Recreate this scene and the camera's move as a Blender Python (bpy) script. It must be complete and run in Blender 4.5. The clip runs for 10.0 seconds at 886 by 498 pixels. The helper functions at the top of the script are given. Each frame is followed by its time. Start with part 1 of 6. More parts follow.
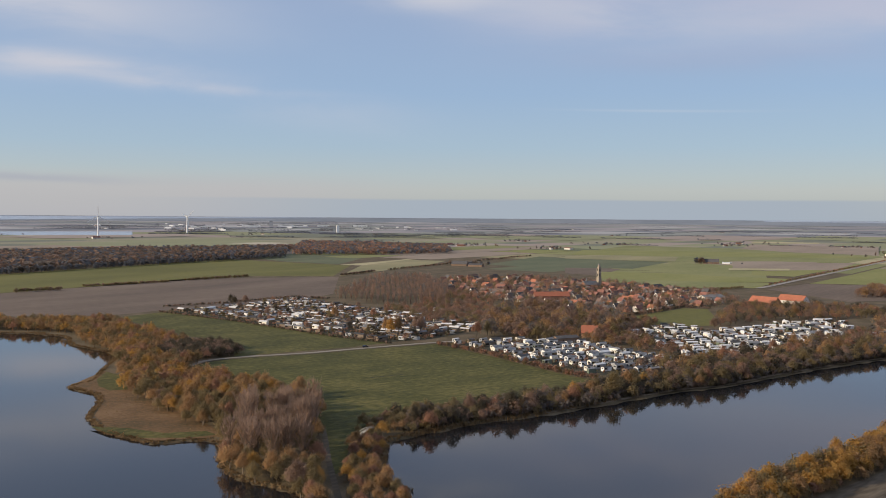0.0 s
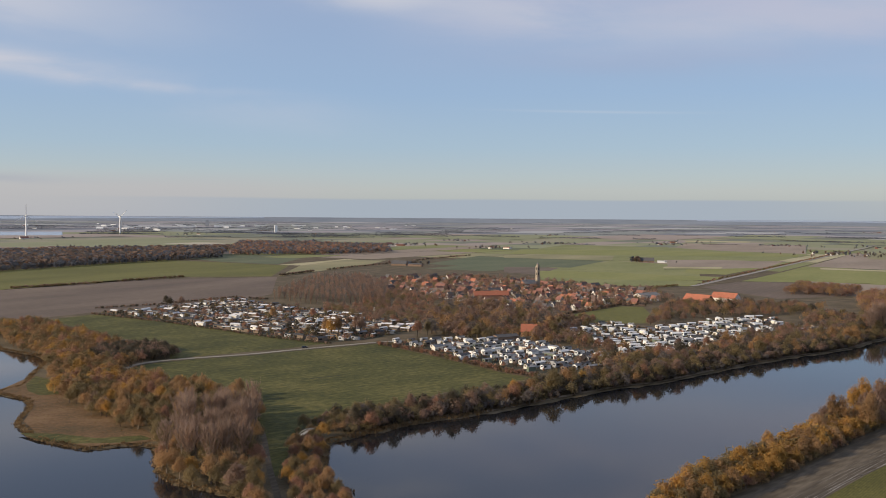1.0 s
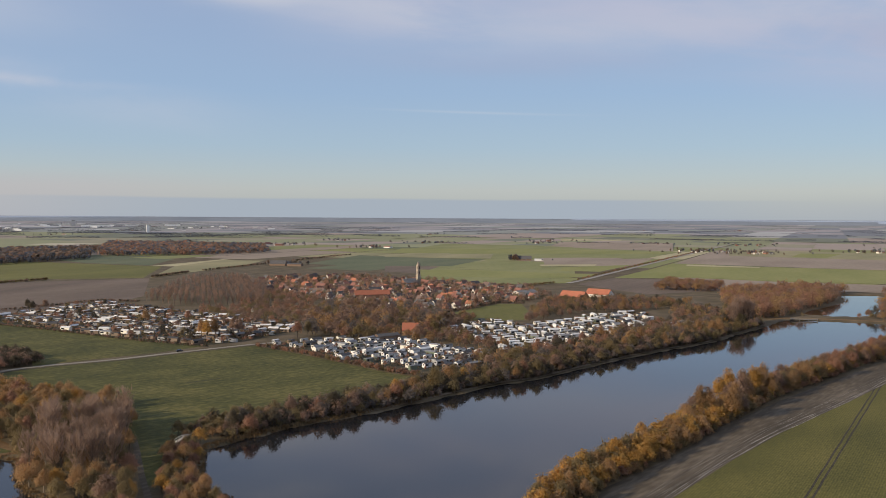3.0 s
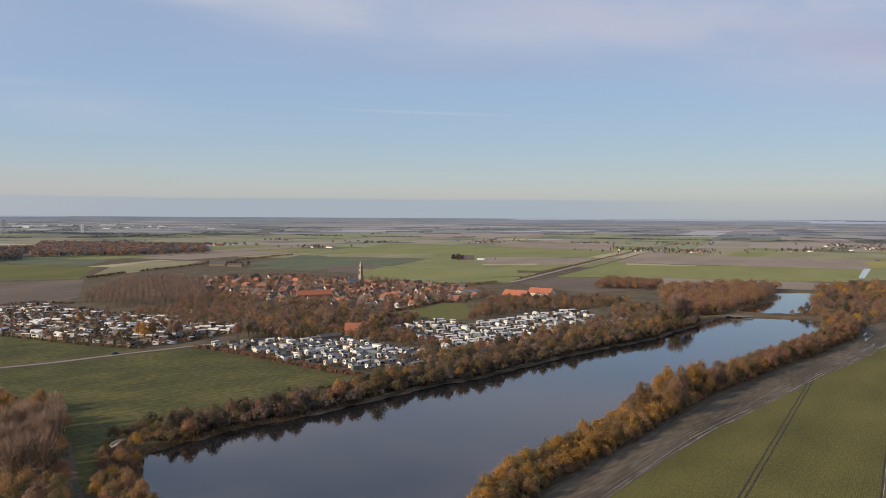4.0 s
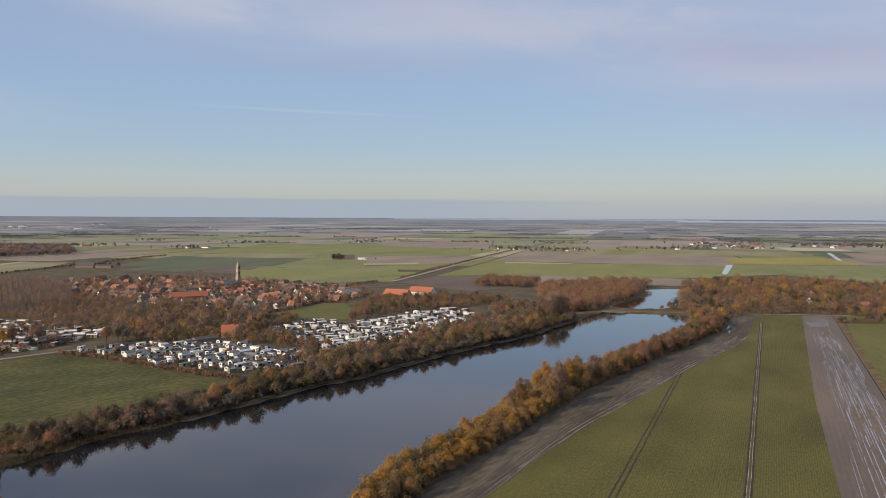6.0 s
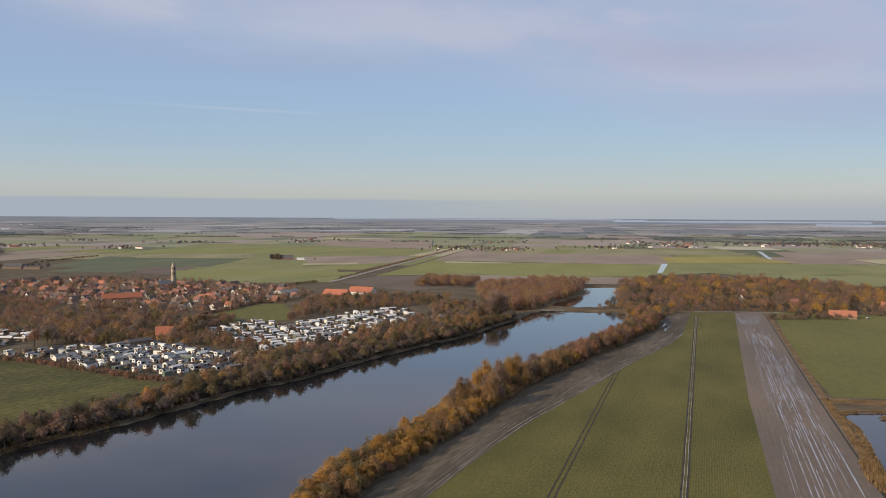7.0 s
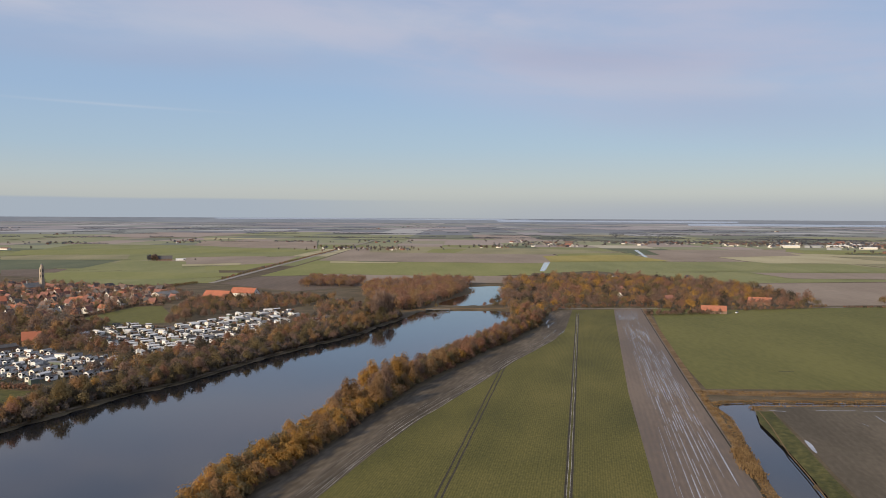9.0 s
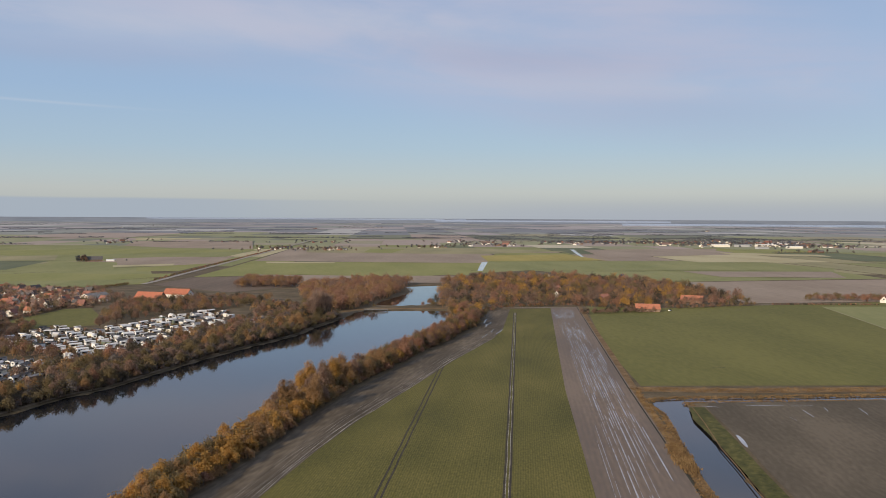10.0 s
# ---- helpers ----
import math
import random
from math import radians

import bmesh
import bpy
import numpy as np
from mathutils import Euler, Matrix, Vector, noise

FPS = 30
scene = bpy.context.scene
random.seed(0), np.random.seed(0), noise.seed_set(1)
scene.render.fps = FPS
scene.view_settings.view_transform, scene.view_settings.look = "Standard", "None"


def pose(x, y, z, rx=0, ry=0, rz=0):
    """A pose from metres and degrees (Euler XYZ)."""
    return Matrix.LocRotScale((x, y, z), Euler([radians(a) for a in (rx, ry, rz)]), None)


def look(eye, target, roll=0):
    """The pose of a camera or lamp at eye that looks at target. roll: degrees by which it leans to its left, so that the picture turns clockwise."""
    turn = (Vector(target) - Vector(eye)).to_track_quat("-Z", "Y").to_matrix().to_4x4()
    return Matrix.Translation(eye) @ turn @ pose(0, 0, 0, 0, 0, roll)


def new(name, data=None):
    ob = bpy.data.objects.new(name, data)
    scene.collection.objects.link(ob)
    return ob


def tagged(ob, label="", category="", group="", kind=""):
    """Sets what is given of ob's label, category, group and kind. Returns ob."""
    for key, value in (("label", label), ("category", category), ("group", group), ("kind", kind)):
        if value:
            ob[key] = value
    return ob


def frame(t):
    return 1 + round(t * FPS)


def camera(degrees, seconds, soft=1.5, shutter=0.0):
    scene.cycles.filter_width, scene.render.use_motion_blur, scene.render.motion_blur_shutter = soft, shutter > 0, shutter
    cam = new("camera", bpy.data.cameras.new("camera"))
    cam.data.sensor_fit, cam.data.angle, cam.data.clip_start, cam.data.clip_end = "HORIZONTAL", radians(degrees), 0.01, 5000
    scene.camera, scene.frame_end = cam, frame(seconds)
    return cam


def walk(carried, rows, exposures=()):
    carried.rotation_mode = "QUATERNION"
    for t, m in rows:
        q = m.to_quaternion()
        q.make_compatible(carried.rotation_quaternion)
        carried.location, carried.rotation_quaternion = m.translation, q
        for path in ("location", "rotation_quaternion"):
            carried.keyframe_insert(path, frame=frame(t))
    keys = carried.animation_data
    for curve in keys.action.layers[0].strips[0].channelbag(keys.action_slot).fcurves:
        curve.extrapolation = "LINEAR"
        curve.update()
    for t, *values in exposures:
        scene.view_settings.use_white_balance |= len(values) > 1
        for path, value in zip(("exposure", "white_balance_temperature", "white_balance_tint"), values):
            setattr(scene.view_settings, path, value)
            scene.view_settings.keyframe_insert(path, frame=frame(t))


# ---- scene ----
cam = camera(53.48, 10.0, soft=0.5)
EYE = 88.0
ROWS = [
    (0.0, 0.29, 0.48, 87.86, 87.925, -0.419, 0.058),
    (0.5, -0.03, 0.66, 87.85, 87.925, -0.409, -1.863),
    (1.0, -0.25, 0.94, 87.83, 87.926, -0.399, -3.894),
    (1.5, -0.39, 1.3, 87.78, 87.926, -0.389, -5.9),
    (2.0, -0.45, 1.74, 87.71, 87.927, -0.378, -7.921),
    (2.5, -0.44, 2.25, 87.63, 87.928, -0.368, -9.834),
    (4.0, -0.03, 4.09, 87.29, 87.933, -0.34, -15.406),
    (4.5, 0.21, 4.79, 87.15, 87.935, -0.331, -17.325),
    (5.0, 0.49, 5.52, 87.01, 87.938, -0.324, -19.207),
    (5.5, 0.81, 6.27, 86.87, 87.942, -0.318, -21.184),
    (7.0, 1.91, 8.58, 86.42, 87.955, -0.305, -27.08),
    (7.5, 2.31, 9.34, 86.27, 87.96, -0.304, -29.0),
    (8.0, 2.71, 10.09, 86.13, 87.967, -0.304, -30.853),
    (8.5, 3.11, 10.81, 86.0, 87.974, -0.306, -32.713),
    (9.0, 3.5, 11.5, 85.87, 87.982, -0.31, -34.524),
    (9.5, 3.87, 12.15, 85.76, 87.991, -0.316, -36.489),
    (10.0, 4.22, 12.76, 85.66, 88.0, -0.324, -38.577),
]
walk(cam, [(t, pose(x, y, z, rx, ry, rz)) for t, x, y, z, rx, ry, rz in ROWS])

# ---- sky, sun, exposure ----
SUN_AZ, SUN_EL = 106.0, 20.0  # degrees to the left of +y, and above the horizon
scene.view_settings.exposure = 0.0
world = bpy.data.worlds.new("sky")
scene.world = world
world.use_nodes = True
wn, wl = world.node_tree.nodes, world.node_tree.links
wn.clear()


def wnode(kind, **kw):
    n = wn.new(kind)
    for k, v in kw.items():
        if k == "operation":
            n.operation = v
        elif k == "blend":
            n.blend_type = v
    return n


def wmath(op, a, b=None):
    n = wnode("ShaderNodeMath", operation=op)
    for i, v in enumerate((a, b)):
        if v is None:
            continue
        if isinstance(v, (int, float)):
            n.inputs[i].default_value = v
        else:
            wl.new(v, n.inputs[i])
    return n.outputs[0]


def wmix(fac, a, b):
    n = wn.new("ShaderNodeMixRGB")
    for i, v in enumerate((fac, a, b)):
        if isinstance(v, (int, float)):
            n.inputs[i].default_value = v
        elif isinstance(v, tuple):
            n.inputs[i].default_value = (*v, 1)
        else:
            wl.new(v, n.inputs[i])
    return n.outputs[0]


w_sky = wn.new("ShaderNodeTexSky")
w_sky.sky_type = "NISHITA"
w_sky.sun_disc = False
w_sky.sun_elevation = radians(SUN_EL)
w_sky.sun_rotation = radians(-SUN_AZ)
w_sky.altitude = 80
w_sky.dust_density = 1.5
w_coord = wn.new("ShaderNodeTexCoord")
w_sep = wn.new("ShaderNodeSeparateXYZ")
wl.new(w_coord.outputs["Generated"], w_sep.inputs[0])
w_up = wmath("MAXIMUM", w_sep.outputs[2], 0.0)
# degrees to the right of +y and above the horizon, stirred a little by noise
w_az0 = wmath("MULTIPLY", wmath("ARCTAN2", w_sep.outputs[0], w_sep.outputs[1]), 57.2958)
w_el0 = wmath("MULTIPLY", wmath("ARCSINE", w_up), 57.2958)


def wnoise(fx, fy, slant, scale, detail, rough, distort=0.0):
    v = wn.new("ShaderNodeCombineXYZ")
    wl.new(wmath("MULTIPLY", w_az0, fx), v.inputs[0])
    wl.new(wmath("MULTIPLY", wmath("ADD", w_el0, wmath("MULTIPLY", w_az0, slant)), fy), v.inputs[1])
    t = wn.new("ShaderNodeTexNoise")
    for k, q in (("Scale", scale), ("Detail", detail), ("Roughness", rough), ("Distortion", distort)):
        t.inputs[k].default_value = q
    wl.new(v.outputs[0], t.inputs["Vector"])
    return t


def wstep(value, lo, hi):
    n = wn.new("ShaderNodeMapRange")
    n.interpolation_type = "SMOOTHSTEP"
    n.inputs["From Min"].default_value, n.inputs["From Max"].default_value = lo, hi
    wl.new(value, n.inputs["Value"])
    return n.outputs[0]


w_stir = wn.new("ShaderNodeSeparateColor")
wl.new(wnoise(0.045, 0.16, 0.0, 1.0, 5, 0.55).outputs["Color"], w_stir.inputs[0])
w_az = wmath("ADD", w_az0, wmath("MULTIPLY", wmath("SUBTRACT", w_stir.outputs[0], 0.5), 9.0))
w_el = wmath("ADD", w_el0, wmath("MULTIPLY", wmath("SUBTRACT", w_stir.outputs[1], 0.5), 2.6))


def wblob(az, el, wide, high, tilt=0.0, still=False):
    """A soft cloud patch."""
    a, e = (w_az0, w_el0) if still else (w_az, w_el)
    da = wmath("SUBTRACT", a, az)
    de = wmath("SUBTRACT", wmath("SUBTRACT", e, el), wmath("MULTIPLY", da, tilt))
    q = wmath("ADD", wmath("POWER", wmath("ABSOLUTE", wmath("DIVIDE", da, wide)), 2.0), wmath("POWER", wmath("ABSOLUTE", wmath("DIVIDE", de, high)), 2.0))
    return wmath("POWER", 2.718, wmath("MULTIPLY", q, -1.0))


# thin high veil: a pale gradient from a hazy horizon to a blue zenith
w_ramp = wn.new("ShaderNodeValToRGB")
wl.new(wmath("POWER", w_up, 0.5), w_ramp.inputs[0])
VEIL = [(0.0, (0.46, 0.50, 0.535)), (0.135, (0.505, 0.54, 0.545)), (0.175, (0.530, 0.566, 0.570)), (0.215, (0.488, 0.570, 0.615)), (0.28, (0.403, 0.538, 0.680)),
        (0.37, (0.343, 0.486, 0.705)), (0.5, (0.335, 0.435, 0.650)), (0.75, (0.28, 0.37, 0.56)), (1.0, (0.24, 0.33, 0.54))]
els = w_ramp.color_ramp.elements
while len(els) < len(VEIL):
    els.new(0.5)
for e, (p, c) in zip(els, VEIL):
    e.position, e.color = p, (*c, 1)
w_nish = wn.new("ShaderNodeMixRGB")
w_nish.blend_type = "MULTIPLY"
w_nish.inputs[0].default_value = 1
wl.new(w_sky.outputs[0], w_nish.inputs[1])
w_nish.inputs[2].default_value = (0.1, 0.1, 0.1, 1)
w_all = wmix(0.8, w_nish.outputs[0], w_ramp.outputs[0])
# lilac altostratus deck: its lower edge sinks towards the right
w_fibre = wnoise(0.035, 0.30, 0.10, 1.0, 8, 0.6, 0.5).outputs["Fac"]
w_puff = wnoise(0.07, 0.22, 0.03, 1.0, 7, 0.58, 0.3).outputs["Fac"]
w_edge = wmath("SUBTRACT", w_el, wmath("SUBTRACT", 10.2, wmath("MULTIPLY", wstep(w_az0, 14, 50), 4.6)))
w_deck = wmath("MULTIPLY", wstep(w_edge, -1.5, 4.0), wstep(w_az0, -4, 10))
w_high = wstep(w_el0, 13.0, 20.0)
w_deck = wmath("MAXIMUM", w_deck, wmath("MULTIPLY", wmath("MULTIPLY", w_high, 0.85), wstep(w_az0, -20, 6)))
w_deck = wmath("MULTIPLY", w_deck, wmath("SUBTRACT", 1.0, wmath("MULTIPLY", wblob(63, 12.0, 7, 2.6, -0.25), 0.9)))
w_deck = wmath("MULTIPLY", w_deck, wmath("ADD", 0.30, wmath("MULTIPLY", wstep(wmath("ADD", wmath("MULTIPLY", w_fibre, 0.6), wmath("MULTIPLY", w_puff, 0.4)), 0.38, 0.60), 0.66)))
w_all = wmix(w_deck, w_all, (0.458, 0.490, 0.632))
# pale cirrus wisps and one bright puff
for az, el, wide, high, tilt, amount in ((-25, 8.7, 8.5, 0.85, -0.03, 1.0), (-17, 7.9, 7, 0.35, -0.03, 0.7), (-25, 12.6, 10, 1.9, -0.05, 0.85), (-0.5, 13.8, 4.4, 0.8, 0.05, 1.0), (7.5, 13.2, 6.5, 1.3, -0.05, 0.55),
                                         (-8, 6.3, 6, 1.0, -0.05, 0.25), (20, 11.8, 10, 1.3, -0.03, 0.35), (34, 12.6, 9, 1.2, -0.06, 0.35), (52, 8.2, 12, 0.9, -0.05, 0.35)):
    w_all = wmix(wmath("MULTIPLY", wmath("MULTIPLY", wblob(az, el, wide, high, tilt), wstep(w_puff, 0.26, 0.56)), amount), w_all, (0.565, 0.583, 0.662))
w_all = wmix(wmath("MULTIPLY", wmath("MULTIPLY", w_high, wstep(w_puff, 0.44, 0.66)), wmath("MULTIPLY", wstep(w_az0, -22, 4), 0.8)), w_all, (0.66, 0.665, 0.72))
# greyer undersides of the deck
for az, el, wide, high, tilt, amount in ((44, 10.4, 9, 1.1, -0.12, 0.45), (54, 6.6, 10, 1.6, -0.08, 0.30), (16, 9.9, 9, 0.8, -0.02, 0.25)):
    w_all = wmix(wmath("MULTIPLY", wblob(az, el, wide, high, tilt), amount), w_all, (0.375, 0.405, 0.55))
# an old vapour trail
w_all = wmix(wmath("MULTIPLY", wblob(13.8, 6.75, 5.2, 0.08, -0.028, True), 0.24), w_all, (0.60, 0.63, 0.70))
# low stratus bank with a sharp top, rosy haze beside it
w_low = wmath("ADD", w_el0, wmath("MULTIPLY", wmath("SUBTRACT", w_stir.outputs[2], 0.5), 0.35))
w_all = wmix(wmath("MULTIPLY", wmath("MULTIPLY", wstep(w_az0, 2, -14), wstep(w_low, 3.2, 1.5)), 0.55), w_all, (0.50, 0.475, 0.50))
w_all = wmix(wmath("MULTIPLY", wblob(-25, 2.3, 6, 0.28, -0.01), 0.6), w_all, (0.39, 0.41, 0.475))
w_bank = wmath("MULTIPLY", wmath("MULTIPLY", wstep(w_low, 1.22, 1.02), wstep(w_az0, -24, 0)), wmath("SUBTRACT", 1.0, wmath("MULTIPLY", wstep(w_az0, 20, 38), 0.95)))
w_all = wmix(wmath("MULTIPLY", w_bank, 0.95), w_all, (0.378, 0.432, 0.500))
w_all = wmix(wmath("MULTIPLY", wmath("MULTIPLY", wstep(w_low, 1.7, 0.2), wstep(w_az0, 26, 50)), 0.7), w_all, (0.385, 0.420, 0.485))
w_bg = wn.new("ShaderNodeBackground")
wl.new(w_all, w_bg.inputs[0])
w_bg.inputs[1].default_value = 1.0
w_out = wn.new("ShaderNodeOutputWorld")
wl.new(w_bg.outputs[0], w_out.inputs[0])

sun = new("sun", bpy.data.lights.new("sun", "SUN"))
sun.data.energy, sun.data.angle, sun.data.color = 5.0, radians(0.8), (1.0, 0.82, 0.60)
SUN_DIR = Vector((-math.sin(radians(SUN_AZ)) * math.cos(radians(SUN_EL)), math.cos(radians(SUN_AZ)) * math.cos(radians(SUN_EL)), math.sin(radians(SUN_EL))))
sun.matrix_world = look((0, 0, 300), Vector((0, 0, 300)) - SUN_DIR)


# ---- materials ----
def material(name, stops, scale=1.0, detail=4, rough=0.9, fine=None, bump=0.0, bump_scale=None, stretch=(1, 1, 1), turn=0.0,
             per_object=0.0, per_island=0.0, translucent=0.0, spec=0.3, metal=0.0, fine_amount=0.25, rough_var=0.0, ior=1.45, rows=0.0, rows_amount=0.2):
    """Noise-driven colour ramp over world positions at two scales, with bump, per-object and per-island variation."""
    m = bpy.data.materials.new(name)
    m.use_nodes = True
    n, l = m.node_tree.nodes, m.node_tree.links
    bsdf = n["Principled BSDF"]
    geo = n.new("ShaderNodeNewGeometry")
    mp = n.new("ShaderNodeMapping")
    mp.inputs["Scale"].default_value = stretch
    mp.inputs["Rotation"].default_value = (0, 0, radians(turn))
    mp.vector_type = "TEXTURE"
    l.new(geo.outputs["Position"], mp.inputs[0])
    nz = n.new("ShaderNodeTexNoise")
    nz.inputs["Scale"].default_value, nz.inputs["Detail"].default_value = scale, detail
    l.new(mp.outputs[0], nz.inputs["Vector"])
    value = nz.outputs["Fac"]

    def math_node(op, a, b):
        q = n.new("ShaderNodeMath")
        q.operation = op
        for i, v in enumerate((a, b)):
            if isinstance(v, (int, float)):
                q.inputs[i].default_value = v
            else:
                l.new(v, q.inputs[i])
        return q.outputs[0]

    if fine:
        nf = n.new("ShaderNodeTexNoise")
        nf.inputs["Scale"].default_value, nf.inputs["Detail"].default_value = fine, 3
        l.new(mp.outputs[0], nf.inputs["Vector"])
        value = math_node("ADD", value, math_node("MULTIPLY", math_node("SUBTRACT", nf.outputs["Fac"], 0.5), fine_amount * 2))
    if rows:
        wv = n.new("ShaderNodeTexWave")
        wv.bands_direction = "Y"
        wv.inputs["Scale"].default_value, wv.inputs["Distortion"].default_value, wv.inputs["Detail"].default_value = 0.314 / rows, 1.2, 2
        mr = n.new("ShaderNodeMapping")
        mr.vector_type = "TEXTURE"
        mr.inputs["Rotation"].default_value = (0, 0, radians(turn))
        l.new(geo.outputs["Position"], mr.inputs[0])
        l.new(mr.outputs[0], wv.inputs["Vector"])
        value = math_node("ADD", value, math_node("MULTIPLY", math_node("SUBTRACT", wv.outputs["Fac"], 0.5), rows_amount))
    if per_object:
        oi = n.new("ShaderNodeObjectInfo")
        value = math_node("ADD", value, math_node("MULTIPLY", math_node("SUBTRACT", oi.outputs["Random"], 0.5), per_object))
    if per_island:
        value = math_node("ADD", value, math_node("MULTIPLY", math_node("SUBTRACT", geo.outputs["Random Per Island"], 0.5), per_island))
    ramp = n.new("ShaderNodeValToRGB")
    l.new(value, ramp.inputs[0])
    e = ramp.color_ramp.elements
    while len(e) < len(stops):
        e.new(0.5)
    for q, (p, c) in zip(e, stops):
        q.position, q.color = p, (*c, 1)
    l.new(ramp.outputs[0], bsdf.inputs["Base Color"])
    bsdf.inputs["Roughness"].default_value = rough
    bsdf.inputs["Specular IOR Level"].default_value = spec
    bsdf.inputs["Metallic"].default_value = metal
    bsdf.inputs["IOR"].default_value = ior
    if rough_var:
        l.new(math_node("ADD", rough, math_node("MULTIPLY", math_node("SUBTRACT", value, 0.5), rough_var)), bsdf.inputs["Roughness"])
    if bump:
        bp = n.new("ShaderNodeBump")
        nb = n.new("ShaderNodeTexNoise")
        nb.inputs["Scale"].default_value, nb.inputs["Detail"].default_value = bump_scale or scale * 4, 4
        l.new(mp.outputs[0], nb.inputs["Vector"])
        l.new(nb.outputs["Fac"], bp.inputs["Height"])
        bp.inputs["Strength"].default_value, bp.inputs["Distance"].default_value = 1.0, bump
        l.new(bp.outputs[0], bsdf.inputs["Normal"])
    if translucent:
        tr = n.new("ShaderNodeBsdfTranslucent")
        l.new(ramp.outputs[0], tr.inputs[0])
        mx = n.new("ShaderNodeMixShader")
        mx.inputs[0].default_value = translucent
        l.new(bsdf.outputs[0], mx.inputs[1])
        l.new(tr.outputs[0], mx.inputs[2])
        l.new(mx.outputs[0], n["Material Output"].inputs[0])
    return m


def span(a, b, lo=0.3, hi=0.7):
    return [(lo, a), (hi, b)]


M_GROUND = material("rough_grass", [(0.3, (0.072, 0.055, 0.028)), (0.5, (0.100, 0.076, 0.042)), (0.7, (0.142, 0.108, 0.066))], 0.05, fine=0.9, bump=0.15)
M_MEADOW = material("meadow_grass", [(0.22, (0.042, 0.044, 0.010)), (0.5, (0.073, 0.072, 0.017)), (0.78, (0.132, 0.114, 0.034))], 0.035, 6, fine=0.36, fine_amount=0.55, bump=0.25, bump_scale=0.7, stretch=(1.4, 1, 1), turn=35, rows=7.0, rows_amount=0.06)
M_CROP = material("winter_crop", [(0.22, (0.058, 0.057, 0.012)), (0.5, (0.100, 0.092, 0.020)), (0.78, (0.150, 0.126, 0.034))], 0.03, 6, fine=1.1, fine_amount=0.42, bump=0.15, bump_scale=1.0, stretch=(2.5, 1, 1), turn=46.2, rows=0.85, rows_amount=0.16)
M_GREEN = material("green_field", [(0.3, (0.098, 0.098, 0.024)), (0.7, (0.150, 0.141, 0.038))], 0.012, 5, fine=0.3, fine_amount=0.3, bump=0.1, bump_scale=0.5, stretch=(3, 1, 1), turn=54)
M_LIME = material("bright_green_field", [(0.3, (0.178, 0.186, 0.056)), (0.7, (0.234, 0.229, 0.082))], 0.012, 5, fine=0.15, stretch=(3, 1, 1), turn=54)
# lighter copies of the green and soil fields, distance haze put into the colour
M_GREEN2 = material("pale_green_field", [(0.3, (0.166, 0.176, 0.066)), (0.7, (0.228, 0.226, 0.094))], 0.012, 5, fine=0.15, stretch=(3, 1, 1), turn=54)
M_SOIL2 = material("hazed_brown_field", [(0.3, (0.225, 0.178, 0.135)), (0.7, (0.295, 0.238, 0.184))], 0.012, 5, fine=0.15, stretch=(3, 1, 1), turn=54)
M_DARKGREEN = material("dark_green_field", [(0.3, (0.086, 0.102, 0.056)), (0.7, (0.130, 0.142, 0.078))], 0.012, 5, fine=0.15, stretch=(3, 1, 1), turn=54)
M_MUSTARD = material("mustard_crop", [(0.3, (0.240, 0.205, 0.055)), (0.7, (0.320, 0.270, 0.082))], 0.012, 5, fine=0.15, stretch=(3, 1, 1), turn=54)
M_SOIL = material("ploughed_soil", [(0.3, (0.108, 0.082, 0.062)), (0.5, (0.136, 0.103, 0.078)), (0.7, (0.175, 0.133, 0.100))], 0.015, 6, fine=0.3, bump=0.15, bump_scale=0.7, stretch=(4, 1, 1), turn=54, rows=9.0, rows_amount=0.06)
M_TAN = material("stubble_field", [(0.3, (0.33, 0.290, 0.165)), (0.7, (0.42, 0.375, 0.23))], 0.012, 5, fine=0.2, stretch=(3, 1, 1), turn=54)
M_OLIVE = material("olive_field", [(0.3, (0.200, 0.186, 0.098)), (0.7, (0.285, 0.255, 0.138))], 0.012, 5, fine=0.2, stretch=(3, 1, 1), turn=54)
M_MUD = material("wet_bare_soil", [(0.3, (0.108, 0.081, 0.060)), (0.5, (0.143, 0.108, 0.080)), (0.7, (0.188, 0.144, 0.107))], 0.03, 6, fine=0.6, bump=0.08, rough=0.7, rough_var=0.4, stretch=(5, 1, 1), turn=46.2, rows=2.1, rows_amount=0.1)
M_MUD2 = material("damp_olive_mud", [(0.3, (0.072, 0.058, 0.038)), (0.5, (0.098, 0.079, 0.053)), (0.7, (0.132, 0.106, 0.073))], 0.03, 6, fine=0.6, bump=0.08, rough=0.85, stretch=(3, 1, 1), turn=46.2, rows=3.0, rows_amount=0.06)
M_HEADLAND = material("trodden_headland", [(0.25, (0.048, 0.037, 0.022)), (0.5, (0.080, 0.062, 0.040)), (0.78, (0.152, 0.122, 0.086))], 0.06, 7, fine=0.5, fine_amount=0.4, bump=0.15, stretch=(5, 1, 1), turn=40, rough=0.8)
M_REED = material("dry_reed", [(0.3, (0.125, 0.078, 0.036)), (0.5, (0.182, 0.116, 0.054)), (0.7, (0.245, 0.164, 0.082))], 0.12, 5, fine=1.0, bump=0.2, translucent=0.15)
M_TRACK = material("pale_farm_track", [(0.3, (0.20, 0.175, 0.14)), (0.7, (0.30, 0.27, 0.225))], 0.08, 5, fine=0.6)
M_ASPHALT = material("worn_asphalt", [(0.3, (0.24, 0.22, 0.19)), (0.7, (0.33, 0.30, 0.265))], 0.05, 5, fine=0.6)
M_DITCH = material("dark_ditch_edge", [(0.3, (0.028, 0.026, 0.018)), (0.7, (0.055, 0.048, 0.03))], 0.1, 4)
